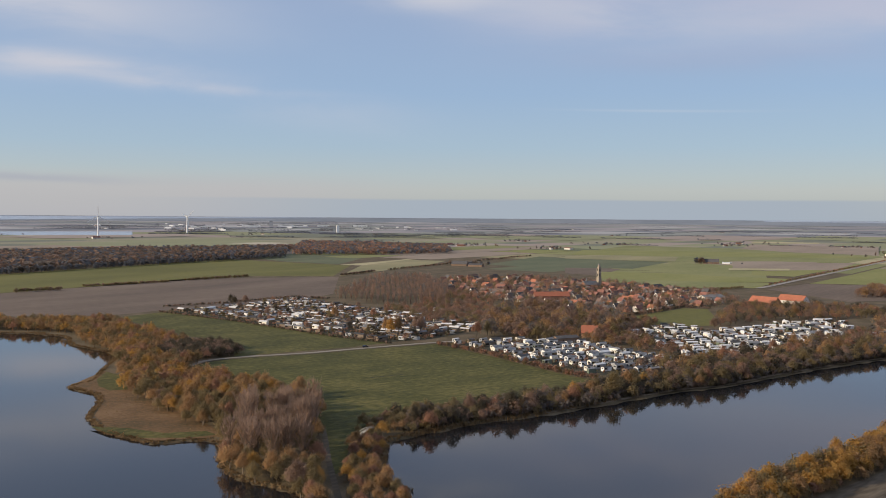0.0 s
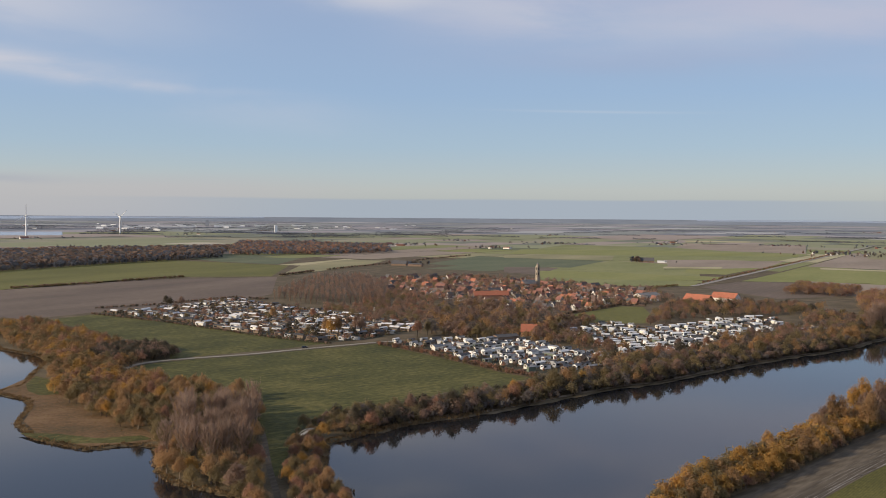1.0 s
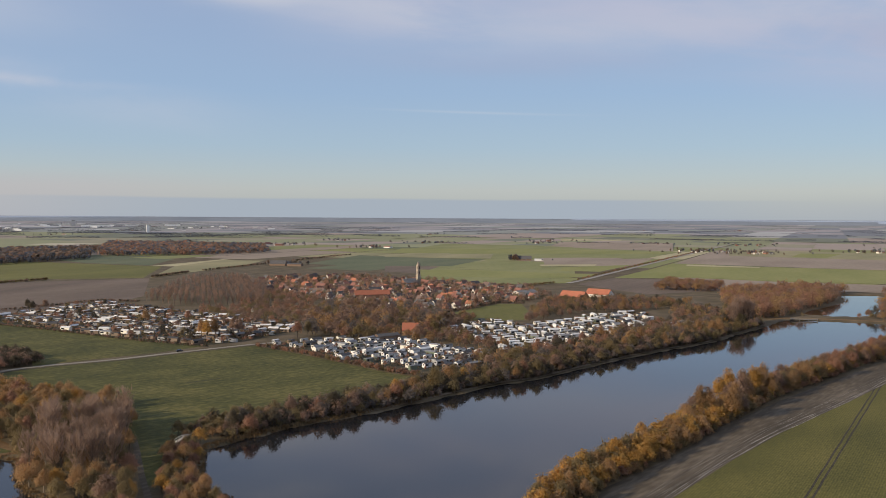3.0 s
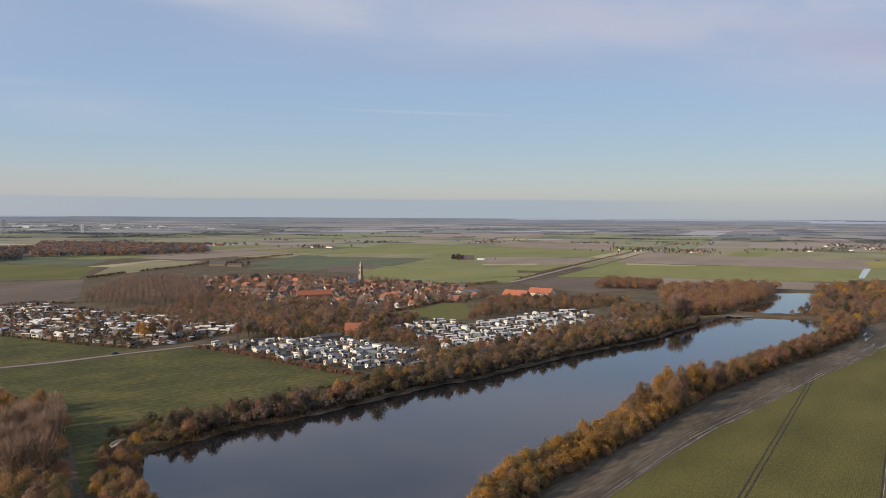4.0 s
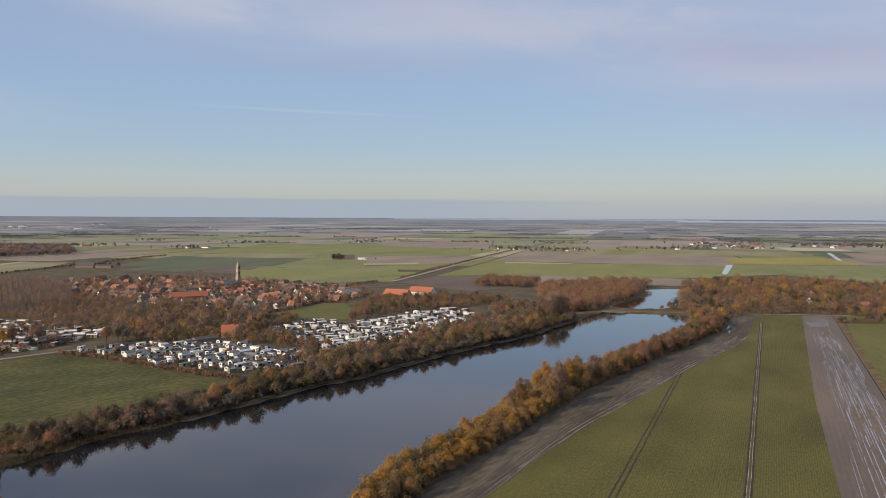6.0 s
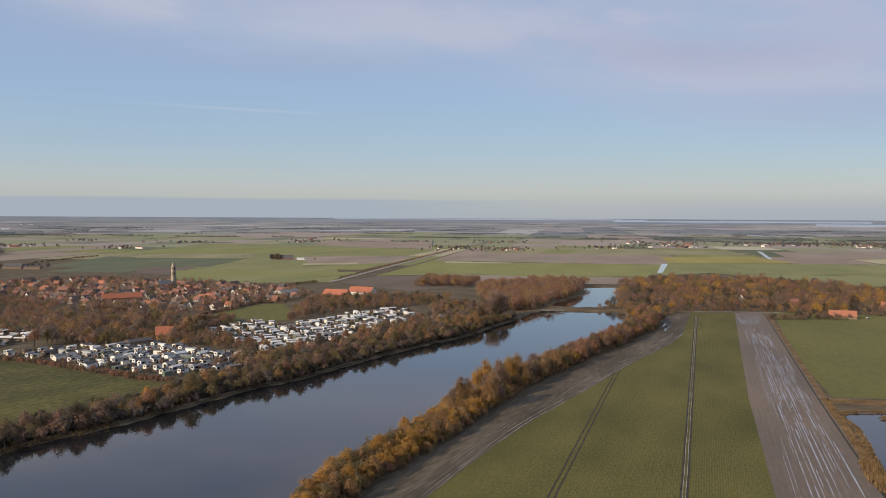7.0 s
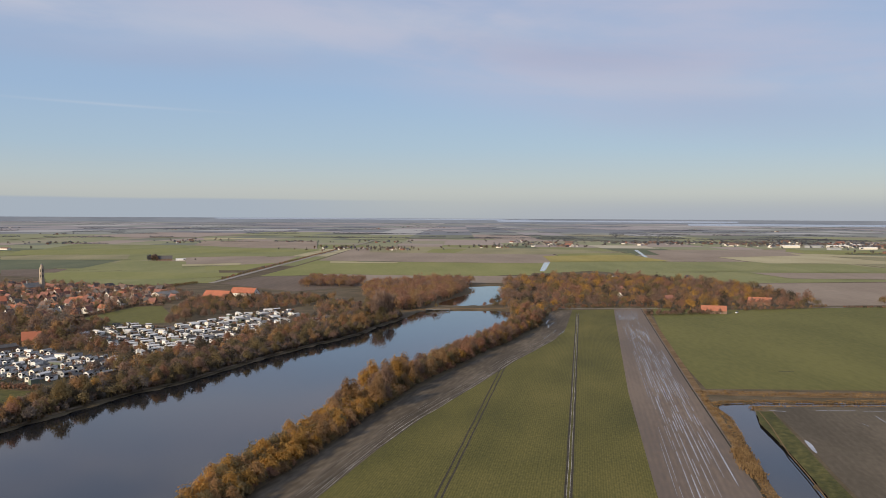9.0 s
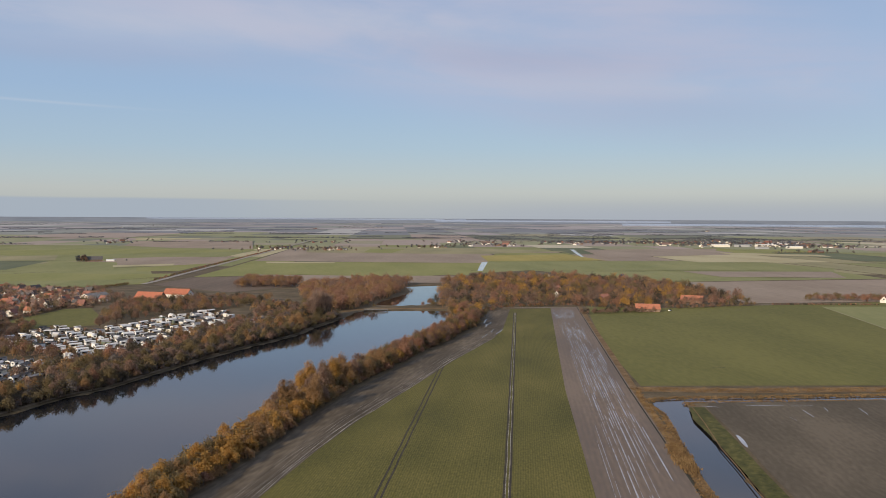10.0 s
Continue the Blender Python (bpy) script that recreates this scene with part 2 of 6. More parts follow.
M_WATER = material("calm_lake_water", [(0.3, (0.012, 0.0125, 0.014)), (0.7, (0.016, 0.017, 0.019))], 0.01, 3, rough=0.04, bump=0.005, bump_scale=0.9, spec=0.5, ior=1.40)
# pale base stands in for mirrored sky, which the gloss alone leaves dim
M_PUDDLE = material("sky_pale_puddle_water", [(0.3, (0.29, 0.29, 0.305)), (0.7, (0.41, 0.41, 0.43))], 0.2, 3, rough=0.12, spec=0.5, ior=1.333)
M_SAND = material("muddy_shore", [(0.3, (0.11, 0.082, 0.055)), (0.7, (0.20, 0.155, 0.105))], 0.15, 5, fine=0.8)


# the far distance: haze from kilometres of damp air put into the colours
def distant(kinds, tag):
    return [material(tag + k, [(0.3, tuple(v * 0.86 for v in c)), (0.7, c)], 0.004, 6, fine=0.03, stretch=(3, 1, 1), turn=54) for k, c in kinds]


M_FAR_HAZED = distant((("grassland", (0.245, 0.252, 0.145)), ("soil", (0.325, 0.270, 0.232)), ("dark_land", (0.170, 0.182, 0.135)), ("stubble", (0.45, 0.405, 0.30)), ("pasture", (0.275, 0.255, 0.175))), "distant_")
M_REMOTE_HAZED = distant((("grassland", (0.240, 0.252, 0.235)), ("soil", (0.305, 0.284, 0.286)), ("dark_land", (0.188, 0.200, 0.222)), ("pale_land", (0.38, 0.38, 0.375))), "hazed_remote_")
# horizon land, its base colour tinted blue-grey in place of haze
M_HORIZON_HAZED = material("distant_land", [(0.35, (0.165, 0.190, 0.220)), (0.65, (0.225, 0.248, 0.275))], 0.0025, 5, fine=0.012)


# ---- plain tools ----
def rim(x, y, z=0.0):
    """Plan to place: past three kilometres the land is drawn in towards a low rim, which stands for the far distance."""
    d = math.hypot(x, y)
    if d <= 3000:
        return Vector((x, y, z))
    s = (3000 + 1850 * (1 - 3000 / d)) / d
    return Vector((x * s, y * s, EYE * (1 - s) + z * s))


def rim_scale(x, y):
    d = math.hypot(x, y)
    return 1.0 if d <= 3000 else (3000 + 1850 * (1 - 3000 / d)) / d


def mesh_of(name, bm, mat, smooth=False):
    me = bpy.data.meshes.new(name)
    bm.to_mesh(me)
    bm.free()
    if mat:
        me.materials.append(mat)
    if smooth:
        me.polygons.foreach_set("use_smooth", [True] * len(me.polygons))
    return me


def part(name, bm, mat, parent=None, label="", m=None):
    ob = new(name, mesh_of(name, bm, mat) if isinstance(bm, bmesh.types.BMesh) else bm)
    if parent:
        ob.parent = parent
    if m is not None:
        ob.matrix_basis = m
    if label:
        ob["label"] = label
    return ob


def raw_mesh(name, verts, faces, mat):
    me = bpy.data.meshes.new(name)
    me.from_pydata([tuple(v) for v in verts], [], faces)
    me.materials.append(mat)
    return me


def box(bm, x0, y0, z0, x1, y1, z1):
    v = [bm.verts.new(p) for p in ((x0, y0, z0), (x1, y0, z0), (x1, y1, z0), (x0, y1, z0), (x0, y0, z1), (x1, y0, z1), (x1, y1, z1), (x0, y1, z1))]
    for f in ((3, 2, 1, 0), (4, 5, 6, 7), (0, 1, 5, 4), (1, 2, 6, 5), (2, 3, 7, 6), (3, 0, 4, 7)):
        bm.faces.new([v[i] for i in f])
    return v


def inside(p, poly):
    x, y = p
    hit = False
    for (x0, y0), (x1, y1) in zip(poly, poly[1:] + poly[:1]):
        if (y0 > y) != (y1 > y) and x < (x1 - x0) * (y - y0) / (y1 - y0) + x0:
            hit = not hit
    return hit


def along(line, step, jitter=0.0):
    """Points every step metres along a bent line, with the line's heading."""
    out, carry = [], 0.0
    for (x0, y0), (x1, y1) in zip(line, line[1:]):
        L = math.hypot(x1 - x0, y1 - y0)
        d = carry
        while d < L:
            f = min(1, max(0, (d + random.uniform(-jitter, jitter)) / L))
            out.append((x0 + (x1 - x0) * f, y0 + (y1 - y0) * f, math.atan2(y1 - y0, x1 - x0)))
            d += step
        carry = d - L
    return out


def smooth_line(pts, n=6, closed=False):
    """A rounded line through a few control points (Catmull-Rom)."""
    k, out = len(pts), []
    for i in range(k if closed else k - 1):
        if closed:
            p0, p1, p2, p3 = pts[i - 1], pts[i], pts[(i + 1) % k], pts[(i + 2) % k]
        else:
            p0, p1, p2, p3 = pts[max(0, i - 1)], pts[i], pts[i + 1], pts[min(k - 1, i + 2)]
        for j in range(n):
            t = j / n
            out.append(tuple(0.5 * (2 * b + (c - a) * t + (2 * a - 5 * b + 4 * c - d) * t * t + (3 * b - a - 3 * c + d) * t ** 3) for a, b, c, d in zip(p0, p1, p2, p3)))
    if not closed:
        out.append(pts[-1])
    return out


def scatter(poly, step, jitter=0.45):
    xs, ys = [p[0] for p in poly], [p[1] for p in poly]
    out, row, y = [], 0, min(ys)
    while y < max(ys):
        x = min(xs) + (step / 2 if row % 2 else 0)
        while x < max(xs):
            p = (x + random.uniform(-jitter, jitter) * step, y + random.uniform(-jitter, jitter) * step)
            if inside(p, poly):
                out.append(p)
            x += step
        y += step * 0.87
        row += 1
    return out


def field(name, pts, mat, label, z=0.06, category="field"):
    bm = bmesh.new()
    f = bm.faces.new([bm.verts.new(rim(x, y, z)) for x, y in pts])
    if f.normal.z < 0 or sum((b[0] - a[0]) * (b[1] + a[1]) for a, b in zip(pts, pts[1:] + pts[:1])) > 0:
        f.normal_flip()
    return tagged(part(name, bm, mat), label, category, kind="structure")


def ribbon(name, line, width, mat, label, z=0.08, category="road"):
    """A strip of even width along a line."""
    bm = bmesh.new()
    last = None
    for i, (x, y) in enumerate(line):
        a, b = line[max(0, i - 1)], line[min(len(line) - 1, i + 1)]
        h = math.atan2(b[1] - a[1], b[0] - a[0])
        nx, ny = -math.sin(h) * width / 2, math.cos(h) * width / 2
        pair = bm.verts.new(rim(x + nx, y + ny, z)), bm.verts.new(rim(x - nx, y - ny, z))
        if last:
            bm.faces.new((last[0], last[1], pair[1], pair[0]))
        last = pair
    return tagged(part(name, bm, mat), label, category, kind="structure")


# ---- ground and water ----
LAKE = smooth_line([(-10, 275), (-15, 287), (-19, 307), (-20, 333), (-17, 345), (-5, 357), (20, 377), (50, 393), (87, 421), (121, 446), (149, 460), (197, 498), (252, 537), (316, 576), (350, 607),
        (405, 652), (446, 691), (470, 684), (514, 655), (508, 636), (452, 566), (401, 525), (341, 485), (276, 435), (231, 395), (176, 351), (136, 315), (90, 272), (40, 190), (0, 150), (-20, 190)], 4, True)
POND = smooth_line([(-640, 640), (-326, 650), (-299, 643), (-272, 630), (-251, 592), (-215, 562), (-203, 540), (-195, 500), (-188, 465), (-192, 448), (-171, 429), (-162, 410), (-156, 383), (-146, 366),
        (-135, 352), (-122, 343), (-111, 337), (-100, 342), (-89, 340), (-83, 327), (-81, 316), (-74, 299), (-64, 289), (-51, 281), (-42, 266), (-30, 200), (-40, 120), (-300, 100), (-640, 300)], 4, True)
MERE = smooth_line([(497, 737), (560, 792), (613, 838), (660, 903), (703, 898), (690, 872), (640, 815), (580, 742), (530, 706)], 4, True)
CHANNEL = smooth_line([(344, 275), (395, 243), (445, 212), (560, 140), (550, 134), (436, 206), (357, 259), (345, 257), (323, 239), (302, 213), (251, 162), (200, 112), (180, 112), (237, 172), (257, 190), (297, 228), (325, 256)], 3, True)
WATERS = (LAKE, POND, MERE, CHANNEL)


def signed_distance(px, py, poly):
    best, odd = np.full(px.shape, 1e9), np.zeros(px.shape, bool)
    for (x0, y0), (x1, y1) in zip(poly, poly[1:] + poly[:1]):
        dx, dy = x1 - x0, y1 - y0
        t = np.clip(((px - x0) * dx + (py - y0) * dy) / (dx * dx + dy * dy + 1e-9), 0, 1)
        best = np.minimum(best, (px - x0 - t * dx) ** 2 + (py - y0 - t * dy) ** 2)
        if y0 != y1:
            odd ^= ((y0 > py) != (y1 > py)) & (px < dx * (py - y0) / dy + x0)
    return np.where(odd, -1, 1) * np.sqrt(best)


def spaced(lo, hi, step, far, grow):
    mid = list(np.arange(lo, hi + 0.1, step))
    up, d = [], step
    while (mid[-1] if not up else up[-1]) < far:
        d *= grow
        up.append((mid[-1] if not up else up[-1]) + d)
    down, d = [], step
    while (mid[0] if not down else down[-1]) > -far:
        d *= grow
        down.append((mid[0] if not down else down[-1]) - d)
    return np.array(down[::-1] + mid + up)


gx, gy = spaced(-420, 740, 5.6, 60000, 1.16), spaced(80, 940, 5.6, 60000, 1.16)
GX, GY = np.meshgrid(gx, gy)
wob = 1.6 * np.sin(GX * 0.31 + 1.3 * np.sin(GY * 0.17)) * np.cos(GY * 0.27 + np.sin(GX * 0.11)) + 0.8 * np.sin(GX * 0.9 + GY * 0.7)
shore = np.full(GX.shape, 1e9)
near = (GX > -660) & (GX < 760) & (GY > 60) & (GY < 960)
for w in WATERS:
    shore[near] = np.minimum(shore[near], signed_distance(GX[near], GY[near], w) + 0.8 * wob[near])
GR = np.hypot(GX, GY)
GZ = np.clip((shore - 2) * 0.4, -3.0, 0.0) - 2.0 * np.clip((GR - 2300) / 400, 0, 1) * np.clip((10000 - GR) / 3000, 0, 1)
GS = np.where(GR <= 3000, 1.0, (3000 + 1850 * (1 - 3000 / np.maximum(GR, 3000))) / np.maximum(GR, 1))
ny_, nx_ = GX.shape
ids = np.arange(nx_ * ny_).reshape(ny_, nx_)
quads = np.stack([ids[:-1, :-1], ids[:-1, 1:], ids[1:, 1:], ids[1:, :-1]], -1).reshape(-1, 4)
gm = bpy.data.meshes.new("ground")
gm.from_pydata(np.stack([GX * GS, GY * GS, EYE * (1 - GS) + GZ], -1).reshape(-1, 3).tolist(), [], quads.tolist())
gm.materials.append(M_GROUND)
# past 2700 m the sheet takes the haze-tinted colours
gm.materials.append(M_FAR_HAZED[0])
gm.materials.append(M_HORIZON_HAZED)
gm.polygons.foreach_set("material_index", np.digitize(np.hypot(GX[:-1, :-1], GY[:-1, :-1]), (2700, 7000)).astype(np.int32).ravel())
gm.polygons.foreach_set("use_smooth", [True] * len(gm.polygons))
tagged(new("ground", gm), "rough autumn grass land reaching to the hazy horizon", "ground", kind="structure")
tagged(field("water", [(-700, 60), (760, 60), (760, 960), (-700, 960)], M_WATER, "calm dark blue lake water mirroring trees and sky", -0.8, "water"))

# ---- near fields and tracks ----
MEADOW_A = [(-146, 506), (-140, 527), (-119, 543), (-85, 559), (-50, 582), (-6, 608), (25, 563), (49, 523), (71, 487), (88, 470), (70, 446), (38, 418), (10, 398), (-16, 375), (-33, 356), (-35, 329), (-34, 303), (-37, 294), (-44, 329), (-53, 374), (-62, 410), (-112, 464), (-142, 490)]
field("meadow", MEADOW_A, M_MEADOW, "green pasture meadow with mown stripes beside the lake")
field("meadow", [(-280, 751), (-249, 798), (-140, 702), (-37, 611), (-63, 588), (-130, 546), (-145, 611), (-187, 638)], M_MEADOW, "green pasture meadow beside the caravan park hedge")
field("ploughed_field", [(-489, 967), (-354, 1212), (-152, 1280), (-125, 998), (-146, 927), (-200, 846), (-257, 812), (-290, 763), (-420, 748), (-620, 800)], M_SOIL, "bare brown ploughed field with a dark edge")
field("green_field", [(-1000, 1100), (-644, 1275), (-438, 1771), (-167, 1578), (-162, 1291), (-283, 1278), (-492, 974), (-640, 830)], M_GREEN, "green winter field before a brown wood")
field("stubble_strip", [(-189, 1594), (-76, 1826), (-40, 1770), (-147, 1581)], M_TAN, "pale narrow stubble strip between green fields")
field("green_field", [(-410, 1850), (-361, 1968), (-171, 1836), (-192, 1613), (-311, 1699)], M_DARKGREEN, "dark green field beside a brown wood", 0.09)
field("green_field", [(-147, 1581), (-75, 1790), (6, 1768), (-30, 1600), (-153, 1292)], M_OLIVE, "dull green field behind the bare plantation", 0.09)
ribbon("farm_track", smooth_line([(-150, 470), (-147, 495), (-147, 514), (-141, 532), (-120, 547), (-86, 563), (-51, 586), (-7, 613), (10, 620)]), 4.2, M_TRACK, "pale gravel farm track between two meadows", 0.1, "track")
ribbon("ditch", smooth_line([(-145, 512), (-138, 528), (-118, 542), (-84, 558), (-49, 581), (-5, 608)]), 1.3, M_DITCH, "dark ditch beside the farm track", 0.1, "ditch")
ribbon("path", smooth_line([(-50, 365), (-46, 345), (-40, 311), (-32, 272), (-22, 220)]), 2.2, M_HEADLAND, "brown earth path over the wooded dam", 0.1, "path")
ROAD = [(400, 1117), (422, 1144), (692, 1521), (1235, 2283), (1700, 2935)]
ribbon("road", ROAD, 8, M_ASPHALT, "straight grey country road lined with shrubs", 0.5)
CROP = [(100, 233), (126, 255), (167, 291), (210, 326), (276, 374), (336, 419), (424, 480), (470, 520), (540, 590), (572, 622), (609, 605), (326, 317), (208, 192), (150, 130), (60, 190)]
field("crop_field", CROP, M_CROP, "green winter crop field with fine rows and tramlines")
field("headland", [(60, 190), (100, 233), (126, 255), (167, 291), (210, 326), (276, 374), (336, 419), (424, 480), (470, 520), (540, 590), (572, 622), (545, 624), (500, 575), (455, 530), (375, 474), (285, 412), (245, 382), (190, 340), (150, 301), (108, 268), (60, 225)],
      M_HEADLAND, "muddy grey-brown headland strip with wheel ruts beside the hedge", 0.07)
field("bare_strip", [(609, 605), (644, 600), (355, 298), (234, 172), (190, 125), (150, 130), (208, 192), (326, 317)], M_MUD, "bare brown soil strip with long wet puddles", 0.07)
field("green_field", [(651, 598), (690, 545), (795, 505), (946, 444), (1100, 380), (700, 130), (470, 223), (365, 301), (433, 378), (501, 449)], M_GREEN, "wide even green field beside a reed bank")
field("mud_field", [(356, 254), (430, 207), (560, 124), (420, 40), (212, 108), (260, 158), (278, 177), (300, 199), (324, 224), (347, 249)], M_MUD2, "bare grey-brown mud field beside the channel", 0.07)

# ---- fields behind the village ----
field("green_field", [(235, 1306), (303, 1421), (455, 1219), (400, 1117), (220, 1179)], M_LIME, "bright green field behind the church tower", 0.1)
field("green_field", [(257, 1431), (385, 1805), (453, 1696), (552, 1509), (455, 1230), (303, 1421)], M_GREEN2, "green field behind the village", 0.09)
field("dark_field", [(79, 1642), (219, 1999), (385, 1805), (266, 1478)], M_DARKGREEN, "dark green field behind the village", 0.1)
field("brown_field", [(420, 1702), (848, 1803), (655, 1489), (552, 1509)], M_SOIL2, "brown bare field beside the road", 0.1)
field("green_field", [(447, 2395), (1234, 2711), (1053, 2099), (812, 1790), (442, 1760)], M_GREEN2, "wide green field before far farms", 0.1)
field("green_field", [(504, 1209), (774, 1568), (1185, 1237), (1026, 1093), (759, 1035), (646, 1177)], M_LIME, "bright green field behind the lakeside wood", 0.1)
field("brown_field", [(408, 1105), (500, 1205), (640, 1165), (750, 1030), (600, 1000), (436, 944)], M_SOIL, "brown bare field beside the road", 0.09)
field("brown_field", [(790, 1590), (1235, 2233), (1488, 1690), (1143, 1297)], M_SOIL2, "wide brown bare field", 0.1)
field("yellow_field", [(1248, 1424), (1477, 1642), (1640, 1560), (1371, 1231), (1143, 1297)], M_LIME, "yellow-green mustard field", 0.12)
field("stubble_field", [(1629, 1289), (2027, 1363), (1761, 931), (1624, 964)], M_TAN, "pale stubble field", 0.12)
field("brown_field", [(997, 754), (1309, 611), (1100, 400), (946, 450), (811, 522)], M_SOIL2, "brown bare field behind the wooded hamlet", 0.1)
field("green_field", [(1030, 1090), (1371, 1231), (1640, 1000), (1330, 620), (1000, 760)], M_GREEN2, "green field behind the wooded hamlet", 0.08)

ribbon("lane", [(555, 642), (604, 618), (655, 586)], 4, M_TRACK, "pale lane at the foot of the wooded hamlet", 0.14, "lane")
ribbon("lane", [(786, 514), (820, 498)], 3, M_TRACK, "pale lane at the field's end", 0.14, "lane")
ribbon("field_drain", [(-39, 477), (-22, 488)], 1.2, M_DITCH, "dark shallow drain across the meadow", 0.1, "drain")
ribbon("field_drain", [(440, 311), (449, 307)], 1.0, M_DITCH, "dark wet streak in the green field", 0.1, "drain")

# ---- the far polder: plots in line with the road ----
random.seed(11)
UX, UY = 0.581, 0.814
FAR_PLOTS = []
KINDS = [(M_GREEN2, "green_field", "green field in the far polder"), (M_LIME, "green_field", "bright green field in the far polder"), (M_SOIL2, "brown_field", "brown bare field in the far polder"),
         (M_OLIVE, "olive_field", "olive green field in the far polder"), (M_DARKGREEN, "dark_field", "dark green field in the far polder"), (M_TAN, "stubble_field", "pale stubble field in the far polder")]


REMOTE = {}


def polder(d0, d1, w, z):
    v = -16000
    while v < 16000:
        wv = w * random.uniform(0.5, 1.3)
        u = -12000 + random.uniform(0, w)
        while u < 16000:
            lu = w * random.uniform(0.8, 2.8)
            cu, cv = u + lu / 2, v + wv / 2
            x, y = cu * UX + cv * UY, cu * UY - cv * UX
            d, az = math.hypot(x, y), math.degrees(math.atan2(x, y))
            if d0 <= d < d1 and -38 < az < 72 and not (d < 1900 and az < 8):
                g, pts, ring = 4, [], ((0, 0), (1, 0), (1, 1), (0, 1))
                for (a, b), (a2, b2) in zip(ring, ring[1:] + ring[:1]):
                    for k in range(g):
                        fa, fb = a + (a2 - a) * k / g, b + (b2 - b) * k / g
                        gap = 3 if d < 2400 else 0.5
                        uu, vv = u + gap + fa * (lu - 2 * gap), v + gap + fb * (wv - 2 * gap)
                        pts.append((uu * UX + vv * UY, uu * UY - vv * UX))
                if d < 2700:
                    mat, nm, lab = random.choices(KINDS, (5, 2.0, 6, 4, 2.5, 1.2))[0]
                    field(nm, pts, mat, lab, z)
                else:
                    mat = random.choices(M_FAR_HAZED, (6, 5, 4, 1.0, 4) if az > -5 else (6, 2, 5, 0.5, 4))[0] if d < 4600 else random.choices(M_REMOTE_HAZED, (5, 4, 5, 1.2))[0]
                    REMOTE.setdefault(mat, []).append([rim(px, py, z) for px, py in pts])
                FAR_PLOTS.append((x, y, u, v, lu, wv))
            u += lu
        v += wv


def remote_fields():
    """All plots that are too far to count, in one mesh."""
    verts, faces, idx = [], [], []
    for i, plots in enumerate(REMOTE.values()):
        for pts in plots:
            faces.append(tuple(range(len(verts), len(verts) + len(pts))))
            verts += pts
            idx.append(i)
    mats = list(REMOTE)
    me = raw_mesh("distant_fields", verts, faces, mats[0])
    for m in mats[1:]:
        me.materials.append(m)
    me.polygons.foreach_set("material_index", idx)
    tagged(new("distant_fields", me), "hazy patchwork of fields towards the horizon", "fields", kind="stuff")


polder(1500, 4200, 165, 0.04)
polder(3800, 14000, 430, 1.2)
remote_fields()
random.seed(12)
for x, y, u, v, lu, wv in FAR_PLOTS:
    if math.hypot(x, y) < 2500 and random.random() < 0.3:
        ends = [(u, v), (u + lu, v)] if random.random() < 0.6 else [(u, v), (u, v + wv)]
        ribbon("ditch", [(p * UX + q * UY, p * UY - q * UX) for p, q in ends], 1.8, M_DITCH, "dark ditch between far fields", 0.16, "ditch")
for line in ([(220, 1179), (455, 1224)], [(303, 1421), (553, 1512)], [(266, 1478), (552, 1509)], [(385, 1805), (850, 1800)], [(504, 1209), (1026, 1093)]):
    ribbon("ditch", line, 2.5, M_DITCH, "dark ditch between fields", 0.17, "ditch")


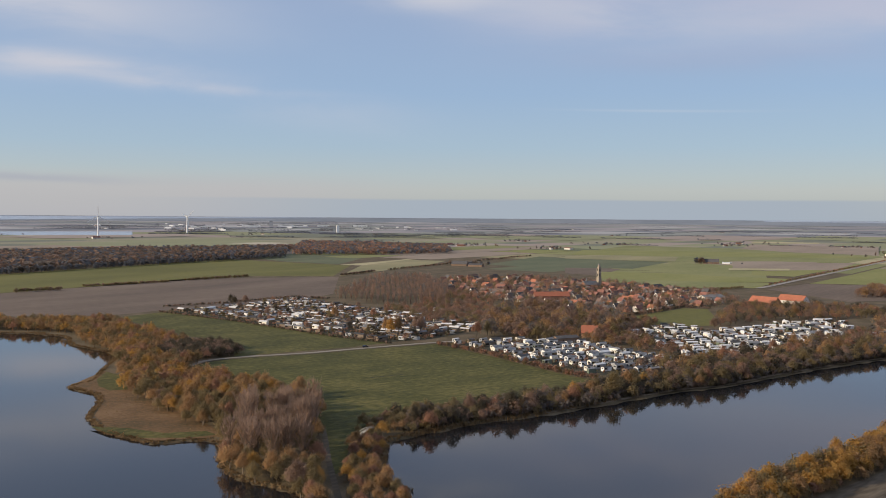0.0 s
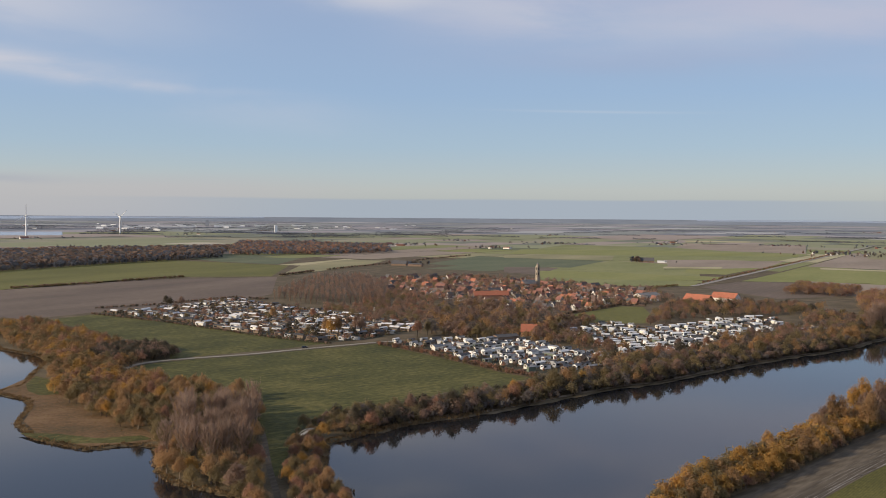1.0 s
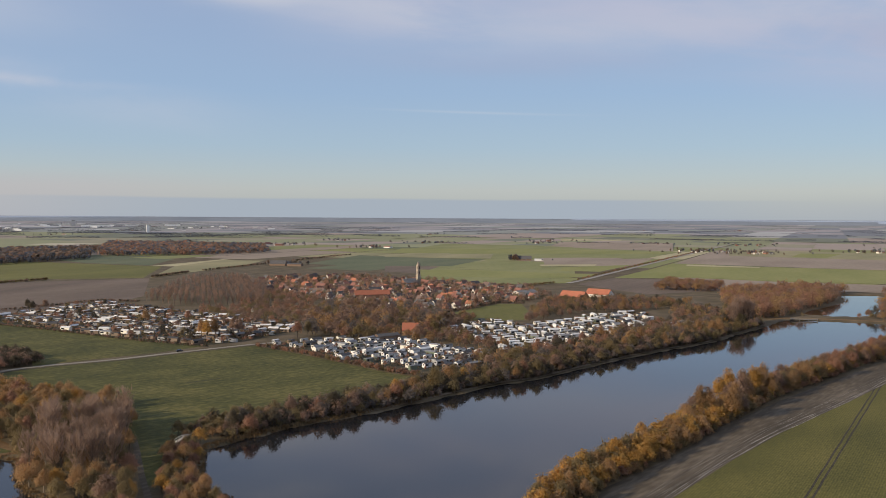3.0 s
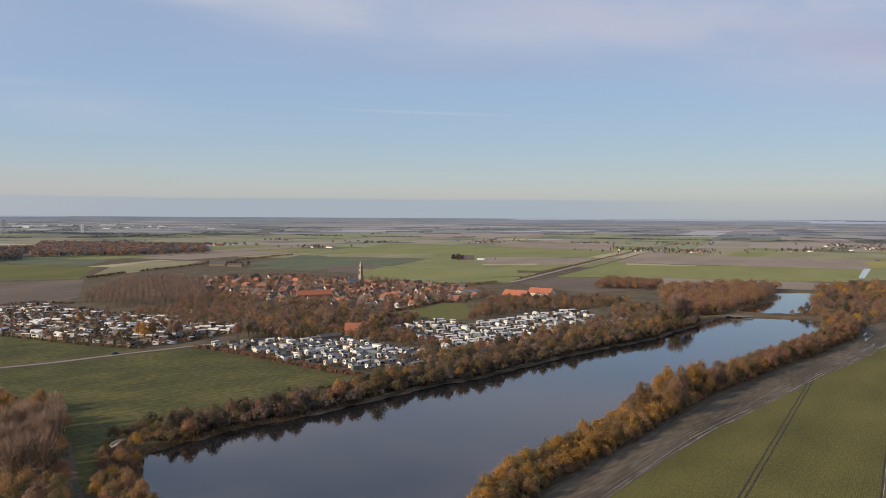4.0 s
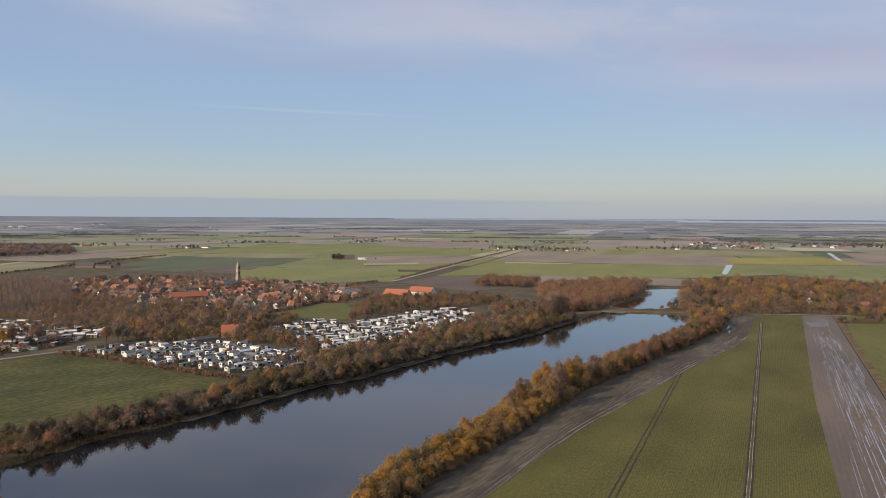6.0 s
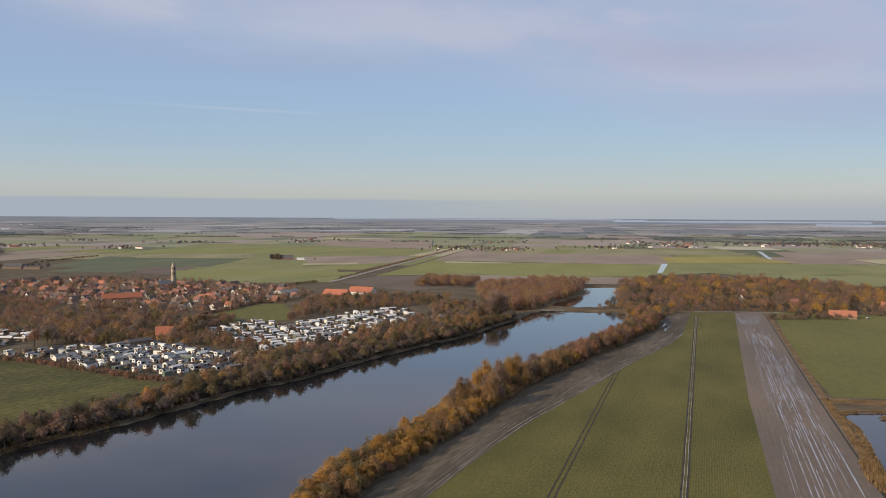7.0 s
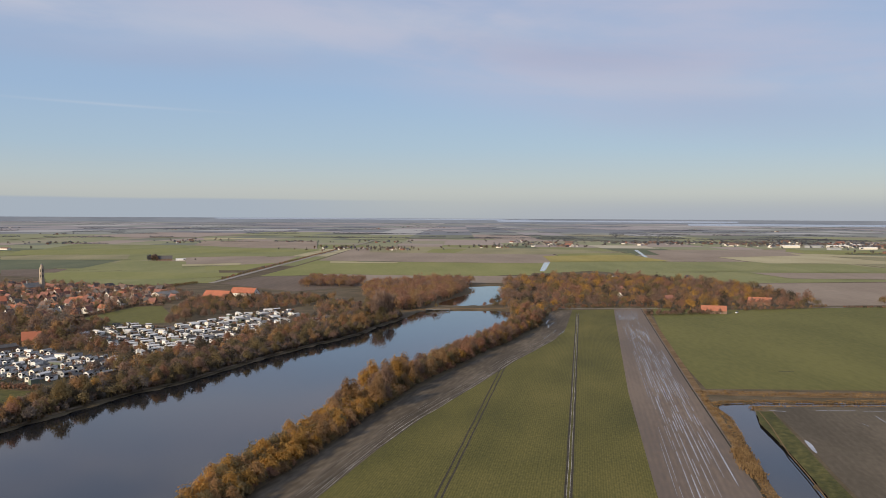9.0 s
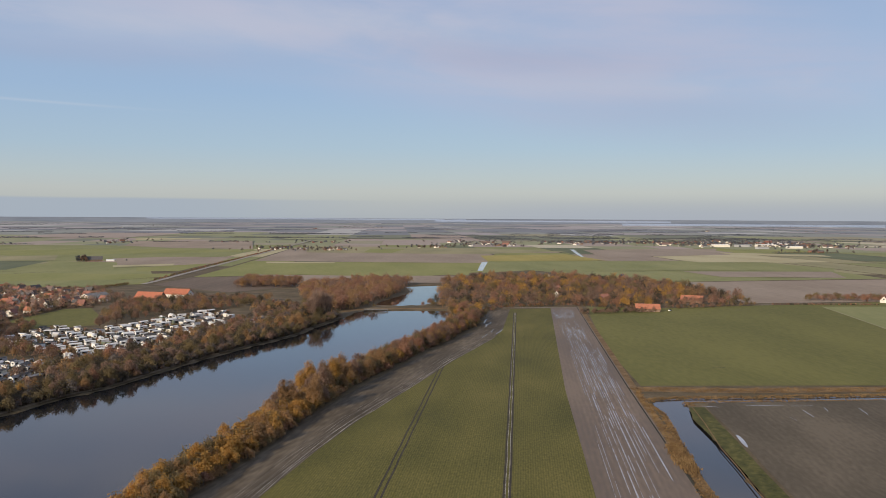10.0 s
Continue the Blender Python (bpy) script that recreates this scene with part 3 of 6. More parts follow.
LAYERS = [
    ("dark_field", M_DARKGREEN, "dark green field behind the village", [(256, 1848), (459, 1784), (331, 1534), (220, 1589)]),
    ("brown_field", M_SOIL, "brown bare field behind the village", [(215, 1553), (311, 1531), (238, 1345), (193, 1394)]),
    ("green_field", M_GREEN2, "green field before the lone farm", [(471, 1786), (499, 1725), (554, 1672), (478, 1471), (386, 1446), (334, 1501)]),
    ("green_field", M_LIME, "yellow-green strip behind the church tower", [(256, 1445), (360, 1413), (436, 1341), (511, 1300), (475, 1228), (371, 1240), (229, 1294)]),
    ("green_field", M_GREEN2, "green field at the village edge", [(227, 1282), (368, 1228), (454, 1195), (369, 1112), (201, 1132)]),
    ("brown_field", M_SOIL2, "brown bare field beside the road", [(593, 1827), (768, 1852), (768, 1681), (636, 1607), (522, 1575)]),
    ("stubble_strip", M_TAN, "pale narrow strip in a brown field", [(511, 1574), (621, 1570), (596, 1517), (494, 1521)]),
    ("green_field", M_LIME, "yellow-green field beside the road", [(524, 1492), (680, 1544), (540, 1352), (486, 1386)]),
    ("olive_field", M_OLIVE, "pale olive field behind the village", [(287, 2073), (541, 2026), (477, 1810), (263, 1900)]),
    ("green_field", M_GREEN2, "long green field beside the road", [(548, 2027), (962, 1982), (824, 1792), (554, 1894)]),
    ("green_field", M_LIME, "wide bright green field before far farms", [(380, 2412), (784, 2369), (1021, 2104), (976, 2011), (678, 2049), (305, 2108)]),
    ("green_field", M_GREEN2, "green field before far farms", [(594, 2844), (875, 2645), (782, 2408), (436, 2465)]),
    ("brown_field", M_SOIL2, "wide brown bare field", [(1077, 3076), (1445, 2921), (1077, 2175), (932, 2358), (877, 2598)]),
    ("stubble_strip", M_TAN, "pale stubble strip far off", [(1214, 3466), (1440, 3370), (1372, 3212), (1128, 3221)]),
    ("brown_field", M_SOIL2, "brown field far off", [(1077, 4597), (1605, 4505), (1351, 3859), (841, 3909)]),
    ("green_field", M_LIME, "bright green field behind the lakeside wood", [(752, 1477), (898, 1368), (1052, 1232), (865, 1029), (730, 1112), (608, 1234)]),
    ("stubble_strip", M_TAN, "pale dry edge of a green field", [(795, 1550), (891, 1456), (875, 1429), (770, 1502)]),
    ("brown_field", M_SOIL2, "brown bare field behind the mere", [(599, 1216), (719, 1096), (851, 1015), (749, 910), (529, 1049)]),
    ("brown_field", M_SOIL2, "brown field beside the road", [(1003, 1867), (1326, 1545), (1103, 1295), (903, 1474), (819, 1561)]),
    ("olive_field", M_OLIVE, "dull green field beside the roadside hamlet", [(1319, 2313), (1651, 1922), (1695, 1613), (1378, 1606), (1084, 1901)]),
    ("green_field", M_LIME, "yellow-green plot", [(1354, 2025), (1442, 1979), (1248, 1772), (1206, 1835)]),
    ("yellow_field", M_MUSTARD, "yellow mustard field", [(1333, 1541), (1561, 1486), (1402, 1225), (1171, 1331)]),
    ("green_field", M_GREEN2, "green field behind the wooded hamlet", [(1156, 1314), (1374, 1201), (1517, 1131), (1568, 915), (1526, 801), (1443, 758), (1226, 926), (1033, 1062), (909, 1050)]),
    ("stubble_field", M_TAN, "pale stubble field", [(1636, 1287), (1803, 1160), (1744, 920), (1508, 1071), (1570, 1184)]),
    ("brown_field", M_SOIL2, "brown ploughed field", [(1830, 1678), (2268, 1548), (1997, 1365), (2047, 1237), (1642, 1300), (1482, 1295)]),
    ("stubble_strip", M_TAN, "pale stubble strip", [(1987, 1349), (2097, 1133), (2010, 1059), (1893, 1247)]),
    ("brown_field", M_SOIL2, "brown ploughed field behind the hamlet", [(1216, 897), (1423, 753), (1292, 661), (1149, 779)]),
]
for i, (nm, mat, lab, pts) in enumerate(LAYERS):
    field(nm, pts, mat, lab, 0.20 + 0.008 * i)


# ---- trees ----
BARK = material("grey_brown_bark", [(0.3, (0.10, 0.08, 0.06)), (0.7, (0.19, 0.155, 0.12))], 0.8, 4, fine=3.0)
# haze and mist: distance haze put into leaf colour; haze also greys near thickets
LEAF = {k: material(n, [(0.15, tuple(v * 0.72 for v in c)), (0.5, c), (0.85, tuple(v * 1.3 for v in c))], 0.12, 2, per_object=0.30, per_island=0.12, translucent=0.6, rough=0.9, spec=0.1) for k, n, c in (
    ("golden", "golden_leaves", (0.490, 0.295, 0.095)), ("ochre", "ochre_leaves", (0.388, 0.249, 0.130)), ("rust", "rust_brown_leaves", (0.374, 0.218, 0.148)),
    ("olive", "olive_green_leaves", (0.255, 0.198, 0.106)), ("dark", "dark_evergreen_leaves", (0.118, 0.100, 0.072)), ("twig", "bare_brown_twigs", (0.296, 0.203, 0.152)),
    ("bare", "bare_grey_brown_branches", (0.320, 0.226, 0.170)), ("haze", "distant_tree_crowns", (0.196, 0.168, 0.148)), ("mist", "hazed_remote_tree_crowns", (0.172, 0.182, 0.208)))}
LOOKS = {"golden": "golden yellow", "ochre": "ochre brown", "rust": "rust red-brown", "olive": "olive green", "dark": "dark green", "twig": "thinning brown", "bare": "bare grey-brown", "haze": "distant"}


def tri_mesh(name, verts, mat):
    """A mesh of loose triangles from an (n * 3, 3) array."""
    n = len(verts)
    me = bpy.data.meshes.new(name)
    me.vertices.add(n)
    me.vertices.foreach_set("co", np.asarray(verts, np.float32).ravel())
    me.loops.add(n)
    me.loops.foreach_set("vertex_index", np.arange(n, dtype=np.int32))
    me.polygons.add(n // 3)
    me.polygons.foreach_set("loop_start", np.arange(0, n, 3, dtype=np.int32))
    me.update(calc_edges=True)
    me.materials.append(mat)
    return me


def unit(rng, n):
    v = rng.normal(size=(n, 3))
    return v / np.linalg.norm(v, axis=1, keepdims=True)


def leaves(rng, pos, nrm, size, slim=0.0):
    """One bent leaf spray (a triangle) at each place, roughly facing nrm; a share of them are slim twigs that point outwards and up."""
    n = len(pos)
    nrm = nrm / (np.linalg.norm(nrm, axis=1, keepdims=True) + 1e-6)
    a = np.cross(nrm, unit(rng, n))
    a /= np.linalg.norm(a, axis=1, keepdims=True) + 1e-6
    b = np.cross(nrm, a)
    s = size * rng.uniform(0.5, 1.25, (n, 1))
    k = rng.uniform(0.6, 1.0, (n, 1))
    if slim:
        twig = rng.random((n, 1)) < slim
        up = nrm * 0.7 + np.array([0, 0, 0.9]) + rng.normal(scale=0.25, size=(n, 3))
        up /= np.linalg.norm(up, axis=1, keepdims=True)
        b = np.where(twig, up * 2.3, b)
        a = np.where(twig, a * 0.34, a)
    return np.stack([pos - a * s * 0.6 - b * s * 0.35, pos + a * s * 0.6 * k - b * s * 0.3, pos + b * s * 0.7 * k], 1).reshape(-1, 3)


def crown_leaves(rng, h, base, w, clumps, per, size, top=0.75):
    """Many small clumps of sprays spread through an uneven egg, fuller below the top, with feathery twig ends."""
    d = unit(rng, clumps)
    d[:, 2] = np.abs(d[:, 2]) * 1.25 - 0.35
    f = rng.uniform(0.25, 1.0, (clumps, 1)) ** 0.55
    mid, half = base + (h - base) * 0.45, (h - base) * 0.55
    c = d * f * np.array([w / 2 * 0.82, w / 2 * 0.82, half * 0.86]) + np.array([0, 0, mid])
    taper = np.clip(1.15 - top * np.clip((c[:, 2] - mid) / half, 0, 1), 0.25, 1)
    c[:, :2] *= taper[:, None]
    r = rng.uniform(0.09, 0.20, (clumps, 1)) * w
    dd = unit(rng, clumps * per).reshape(clumps, per, 3)
    pos = c[:, None] + dd * r[:, None] * rng.uniform(0.4, 1.15, (clumps, per, 1)) * np.array([1, 1, 1.15])
    out = c / np.array([w / 2, w / 2, half]) - np.array([0, 0, mid / half])
    nrm = dd * 0.22 + out[:, None] * 0.9 + rng.normal(scale=0.24, size=dd.shape) + np.array([0, 0, 0.4])
    pos[..., 2] = np.maximum(pos[..., 2], 0.15)
    return leaves(rng, pos.reshape(-1, 3), nrm.reshape(-1, 3), size, 0.2 if size < 0.9 else 0.0)


def sliver(p, q, w0, w1=0.0):
    """A thin three-sided limb as triangles."""
    p, q = np.asarray(p, float), np.asarray(q, float)
    d = (q - p) / (np.linalg.norm(q - p) + 1e-6)
    a = np.cross(d, (0.3, 0.8, 0.5))
    a /= np.linalg.norm(a)
    b = np.cross(d, a)
    ring = [a, -0.5 * a + 0.87 * b, -0.5 * a - 0.87 * b]
    out = []
    for i in range(3):
        u, v = ring[i], ring[(i + 1) % 3]
        out += [p + u * w0, p + v * w0, q + v * w1, p + u * w0, q + v * w1, q + u * w1]
    return out


def trunk_limbs(rng, h, base, w, limbs=5, thick=None):
    r = thick or 0.018 * h + 0.05
    bend = rng.normal(scale=0.03 * h, size=2)
    top = np.array([bend[0], bend[1], h * 0.72])
    fork = np.array([bend[0] * 0.4, bend[1] * 0.4, max(base, h * 0.25)])
    out = sliver((0, 0, -0.3), fork, r * 1.3, r) + sliver(fork, top, r, r * 0.3)
    for k in range(limbs):
        a = 2.4 * k + rng.uniform(0, 1)
        s = fork + (top - fork) * rng.uniform(0, 0.6)
        e = s + np.array([math.cos(a) * w * 0.33, math.sin(a) * w * 0.33, h * rng.uniform(0.15, 0.32)])
        out += sliver(s, e, r * 0.5, r * 0.12)
    return np.array(out)


def bare_twigs(rng, h, base, w, limbs, twigs, spread=0.5):
    """Bare crown: rising limbs with many thin twigs."""
    out = []
    for k in range(limbs):
        a, z0 = 2.4 * k, base + (h * 0.8 - base) * k / limbs
        s = np.array([0, 0, z0])
        L = (h - z0) * rng.uniform(0.6, 0.95)
        e = s + np.array([math.cos(a) * w * spread * (1 - 0.5 * k / limbs), math.sin(a) * w * spread * (1 - 0.5 * k / limbs), L])
        out += sliver(s, e, 0.09, 0.02)
        for j in range(twigs):
            f = rng.uniform(0.15, 1.0)
            p = s + (e - s) * f
            q = p + np.array([*rng.normal(scale=0.11 * w, size=2), rng.uniform(0.05, 0.2) * h])
            side = rng.normal(size=3) * 0.055
            out += [p - side, p + side, q]
    return np.array(out)


class Plan:
    pass


def tree_plan(seed, h, base, w, clumps, per, size, bare=0, top=0.75, limbs=5):
    rng = np.random.default_rng(seed)
    p = Plan()
    p.h, p.w = h, w
    p.trunk = trunk_limbs(rng, h, base, w, limbs)
    p.crown = bare_twigs(rng, h, base, w, 12, bare) if bare else crown_leaves(rng, h, base, w, clumps, per, size, top)
    if bare and clumps:
        p.crown = np.concatenate([p.crown, crown_leaves(rng, h * 0.8, base, w * 0.8, clumps, per, size)])
    return p


# all plans are 1 : 1 in metres; trees are scaled a little from them
PLANS = {
    "bush": [tree_plan(s, 4.2, 0.2, 5.2, 34, 18, 0.40, limbs=3) for s in (1, 2, 3)],
    "shrub": [tree_plan(s, 7.0, 0.3, 6.4, 70, 16, 0.45, limbs=4) for s in (4, 5, 6, 7)],
    "tree": [tree_plan(s, 11.0, 0.8, 8.0, 104, 17, 0.50) for s in (8, 9, 10, 11)],
    "poplar": [tree_plan(s, 17.0, 1.2, 8.4, 150, 18, 0.52, top=0.45) for s in (12, 13, 14)],
    "bare": [tree_plan(s, 15.0, 2.0, 7.0, 30, 12, 0.36, bare=44) for s in (15, 16, 17)],
    "wood": [tree_plan(s, 11.0, 0.4, 11.0, 44, 8, 0.88, limbs=1) for s in (18, 19, 20, 21, 22)],
    "grove": [tree_plan(s, 8.0, 0.3, 7.8, 38, 9, 0.76, limbs=1) for s in (23, 24, 25, 26)],
    "far": [tree_plan(s, 10.0, 0.3, 9.5, 8, 7, 2.6, limbs=1) for s in (27, 28, 29)],
    "speck": [tree_plan(s, 10.0, 0.3, 11.0, 6, 3, 4.4, limbs=0) for s in (33, 34, 35)],
    "clump": [tree_plan(s, 2.4, 0.1, 2.8, 7, 9, 0.62, limbs=1) for s in (30, 31, 32)],
}
for kind_, ps in PLANS.items():
    for i_, p_ in enumerate(ps):
        if kind_ == "speck":
            p_.trunk = p_.trunk[:0]
        p_.trunk_mesh = tri_mesh("trunk", p_.trunk, BARK)
        p_.crown_mesh = tri_mesh("crown", p_.crown, LEAF["twig" if kind_ == "bare" else "ochre"])


def add_tree(x, y, kind_, leaf, scale=1.0, group="", where="", z=-0.05):
    p = random.choice(PLANS[kind_])
    s = scale * random.uniform(0.88, 1.12)
    name = {"bush": "bush", "shrub": "shrub"}.get(kind_, "tree")
    root = new(name)
    root.empty_display_size = 0.5
    root.matrix_basis = Matrix.Translation((x, y, z)) @ Matrix.Rotation(random.uniform(0, 6.28), 4, "Z") @ Matrix.Diagonal((s * random.uniform(0.9, 1.15), s * random.uniform(0.9, 1.15), s, 1))
    part("trunk" if name == "tree" else "stem", p.trunk_mesh, None, root)
    c = part("crown", p.crown_mesh, None, root)
    c.material_slots[0].link = "OBJECT"
    c.material_slots[0].material = LEAF[leaf]
    size = {"bush": "low", "shrub": "rounded", "tree": "broad", "poplar": "tall slender", "bare": "tall leafless"}[kind_]
    return tagged(root, f"{size} {LOOKS[leaf]} autumn {name} {where}".strip(), name, group)


def wood(name, spots, label, leafmix, plans, category="wood", thin=1.0, big=1.0, ground=0.0):
    """Many trees in one mesh, for woods whose trees cannot be told apart. spots: (x, y, height)."""
    rng = np.random.default_rng(len(spots) + 7)
    by = {}
    for x, y, h in spots:
        p = plans[int(rng.integers(len(plans)))]
        tri = p.crown.reshape(-1, 3, 3)
        if thin < 1:
            tri = tri[rng.random(len(tri)) < thin]
            mid = tri.mean(1, keepdims=True)
            tri = mid + (tri - mid) * big
        s = h / p.h
        a = rng.uniform(0, 6.28)
        c, sn = math.cos(a), math.sin(a)
        R = np.array([[c, -sn, 0], [sn, c, 0], [0, 0, 1]])
        q = rim(x, y, ground)
        k = rim_scale(x, y)
        both = np.concatenate([tri.reshape(-1, 3), p.trunk[:18] if thin < 1 else p.trunk]) @ R.T * s * k + np.array(q)
        by.setdefault(leafmix[int(rng.integers(len(leafmix)))], []).append(both)
    keys = sorted(by)
    me = tri_mesh(name, np.concatenate([np.concatenate(by[k]) for k in keys]), LEAF[keys[0]])
    idx = []
    for i, k in enumerate(keys):
        if i:
            me.materials.append(LEAF[k])
        idx += [i] * (sum(len(v) for v in by[k]) // 3)
    me.polygons.foreach_set("material_index", idx)
    return tagged(new(name, me), label, category, kind="stuff")


def wet(x, y, margin=2.0):
    return any(inside((x, y), w) for w in WATERS)


random.seed(3)
# hedge of trees between the lake and the headland
SHORE_S = [(70, 225), (112, 272), (155, 308), (195, 344), (250, 392), (290, 420), (340, 458), (378, 482), (430, 522), (462, 542), (505, 592), (518, 625)]
for x, y, a in along(SHORE_S, 3.2, 1.0):
    off = random.choice((random.uniform(0, 5), random.uniform(5, 10), random.uniform(9, 15)))
    px_, py_ = x - math.sin(a) * off, y + math.cos(a) * off
    if wet(px_, py_):
        continue
    d_ = math.hypot(px_, py_)
    if 392 < d_ < 470:
        kind_, leaf, s = random.choice(("poplar", "poplar", "tree")), random.choice(("golden", "ochre", "ochre", "twig")), random.uniform(0.9, 1.1)
    elif d_ < 392:
        kind_, leaf, s = random.choice(("shrub", "tree")), random.choice(("golden", "golden", "golden", "ochre", "ochre", "olive")), random.uniform(0.75, 0.95)
        if kind_ == "shrub":
            s *= 1.25
    else:
        kind_, leaf, s = "tree", random.choice(("ochre", "rust", "ochre", "twig", "olive", "rust")), random.uniform(0.85, 1.15)
    add_tree(px_, py_, kind_, leaf, s, "trees of the lakeside hedge", "in the lakeside hedge")
for x, y, a in along(SHORE_S, 4.4, 1.2):
    off = random.uniform(-1.5, 2.5)
    add_tree(x - math.sin(a) * off, y + math.cos(a) * off, "bush", random.choice(("ochre", "olive", "rust")), random.uniform(0.7, 1.2), "bushes along the headland", "at the headland's edge")

wood("hedge_undergrowth", [(x - math.sin(a) * o, y + math.cos(a) * o, random.uniform(6.5, 9.0)) for x, y, a in along(SHORE_S, 0.9) for o in (random.uniform(1, 15),) if not wet(x - math.sin(a) * (o + 2), y + math.cos(a) * (o + 2))],
     "dense brown undergrowth of the lakeside hedge", ["ochre", "golden", "olive", "golden"], PLANS["grove"], "undergrowth", thin=0.55, big=1.25)
# far bank of the lake
SHORE_N = [(-12, 366), (15, 385), (45, 402), (82, 430), (116, 455), (144, 472), (192, 510), (247, 549), (311, 588), (345, 618), (398, 662)]
for x, y, a in along(SHORE_N, 2.8, 0.8):
    off = random.uniform(-10, 15)
    if wet(x - math.sin(a) * (off - 1.5), y + math.cos(a) * (off - 1.5)):
        continue
    kind_ = random.choice(("bush", "shrub", "tree", "shrub")) if off < 8 else random.choice(("shrub", "tree", "shrub"))
    leaf = random.choices(("olive", "ochre", "rust", "golden", "twig", "dark"), (5, 3, 1.0, 0.5, 2.6, 2))[0]
    s = random.uniform(0.8, 1.25)
    if kind_ == "tree":
        s *= random.uniform(0.8, 1.0)
    elif off < 2:
        s *= random.uniform(1.0, 1.35)
    add_tree(x - math.sin(a) * off, y + math.cos(a) * off, kind_, leaf, s, "trees of the lake's far bank", "on the lake's bank")

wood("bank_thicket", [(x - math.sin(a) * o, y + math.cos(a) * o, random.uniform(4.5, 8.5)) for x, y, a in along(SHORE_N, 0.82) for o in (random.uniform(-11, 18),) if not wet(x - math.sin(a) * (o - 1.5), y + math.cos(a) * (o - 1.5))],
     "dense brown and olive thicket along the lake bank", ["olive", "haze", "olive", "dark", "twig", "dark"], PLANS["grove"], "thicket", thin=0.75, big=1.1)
NSHORE = smooth_line([(-14, 355), (20, 381), (50, 397), (87, 425), (121, 450), (149, 464), (197, 502), (252, 541), (316, 580), (350, 611), (405, 656)])
wood("bank_thicket", [(x, y, random.uniform(3.5, 6)) for x, y in scatter([(-33, 366), (-22, 384), (-2, 398), (20, 412), (34, 402), (22, 388), (0, 371), (-16, 356)], 3.8) if not wet(x, y)],
     "olive and brown thicket at the lake's corner", ["olive", "ochre", "olive", "twig"], PLANS["grove"], "thicket")
wood("waterside_bushes", [(x - math.sin(a) * o, y + math.cos(a) * o, random.uniform(2.2, 4.6)) for x, y, a in along(NSHORE, 0.9) for o in (random.uniform(-0.5, 6),)],
     "low dark bushes leaning over the waterline", ["dark", "haze", "olive", "twig"], PLANS["clump"], "bushes")
ribbon("shore", NSHORE, 3.0, M_SAND, "narrow bare muddy shore below the thicket", 0.05, "shore")
# wooded neck between the two lakes
NECK = [(-520, 665), (-500, 705), (-351, 700), (-307, 716), (-271, 715), (-178, 603), (-134, 560), (-152, 497), (-113, 464), (-98, 449), (-70, 434), (-52, 380), (-45, 320), (-36, 256), (-60, 284), (-76, 303), (-85, 330), (-92, 356), (-118, 379), (-160, 439), (-193, 524), (-250, 607), (-272, 645), (-330, 662)]
BARE_ZONE = [(-84, 372), (-52, 378), (-48, 300), (-64, 292), (-78, 315)]
rest = []
THICKET = [(-186, 582), (-150, 596), (-127, 560), (-133, 546), (-146, 536), (-158, 522), (-176, 536)]
for x, y in scatter(NECK, 5.9):
    if wet(x, y):
        continue
    if math.hypot(x, y) < 455:
        if inside((x, y), BARE_ZONE) and random.random() < 0.42:
            add_tree(x, y, "bare", "bare", random.uniform(0.9, 1.2), "trees on the wooded neck", "between two lakes")
        else:
            k = random.choice(("shrub", "tree", "shrub"))
            add_tree(x, y, k, random.choices(("olive", "ochre", "golden", "twig", "rust"), (5, 6, 0.8, 0.5, 0.3))[0], random.uniform(0.85, 1.2) * (0.85 if k == "tree" else 1), "trees on the wooded neck", "between two lakes")
    else:
        if not inside((x, y), THICKET):
            rest.append((x, y, random.uniform(6.0, 10.0)))
wood("lakeside_wood", rest, "dense ochre and rust autumn wood beside the lake", ["ochre", "ochre", "olive", "golden", "olive", "ochre", "rust"], PLANS["grove"], thin=0.75, big=1.1)
wood("thicket", [(x, y, random.uniform(6, 8)) for x, y in scatter(THICKET, 4.2)], "dark bare thicket at the meadow's edge", ["dark", "dark", "dark", "twig"], PLANS["grove"], "thicket")
for x, y in scatter([(-52, 372), (-22, 360), (-22, 330), (-20, 300), (-14, 280), (-8, 262), (-38, 258)], 5.4):
    path_x = -48 + (362 - y) * 0.19
    if abs(x - path_x) > 3.0 and not (y > 290 and x < -35) and not wet(x, y):
        add_tree(x, y, random.choice(("shrub", "bush", "shrub")), random.choice(("ochre", "rust", "ochre", "olive", "golden")), random.uniform(0.7, 1.05), "shrubs beside the path", "beside the earth path")

# woods round the small mere and the wooded hamlet
wood("lakeside_wood", [(x, y, random.uniform(10, 16)) for x, y in scatter([(421, 690), (498, 737), (560, 800), (613, 846), (650, 905), (690, 935), (640, 985), (560, 960), (505, 905), (440, 780)], 9.2) if not wet(x, y) and not wet(x + 2.5, y - 2)],
     "dense rust-brown autumn wood beside the mere", ["rust", "ochre", "ochre", "twig", "rust"], PLANS["wood"], thin=0.8, big=1.1)
HAMLET_WOOD = [(480, 562), (520, 612), (560, 640), (612, 632), (650, 608), (665, 560), (720, 532), (800, 510), (850, 560), (905, 640), (955, 770), (945, 900), (840, 960), (720, 915), (684, 872), (632, 808), (570, 736), (538, 694), (515, 640)]
HOUSES_WOOD = [(664, 533, 18, -48), (776, 564, 19, -64), (707, 692, 9, 40), (715, 630, 8, -30), (898, 888, 10, 10), (1001, 846, 9, 0), (960, 765, 9, 45), (930, 690, 10, 20), (800, 800, 9, 10), (760, 740, 9, 60)]
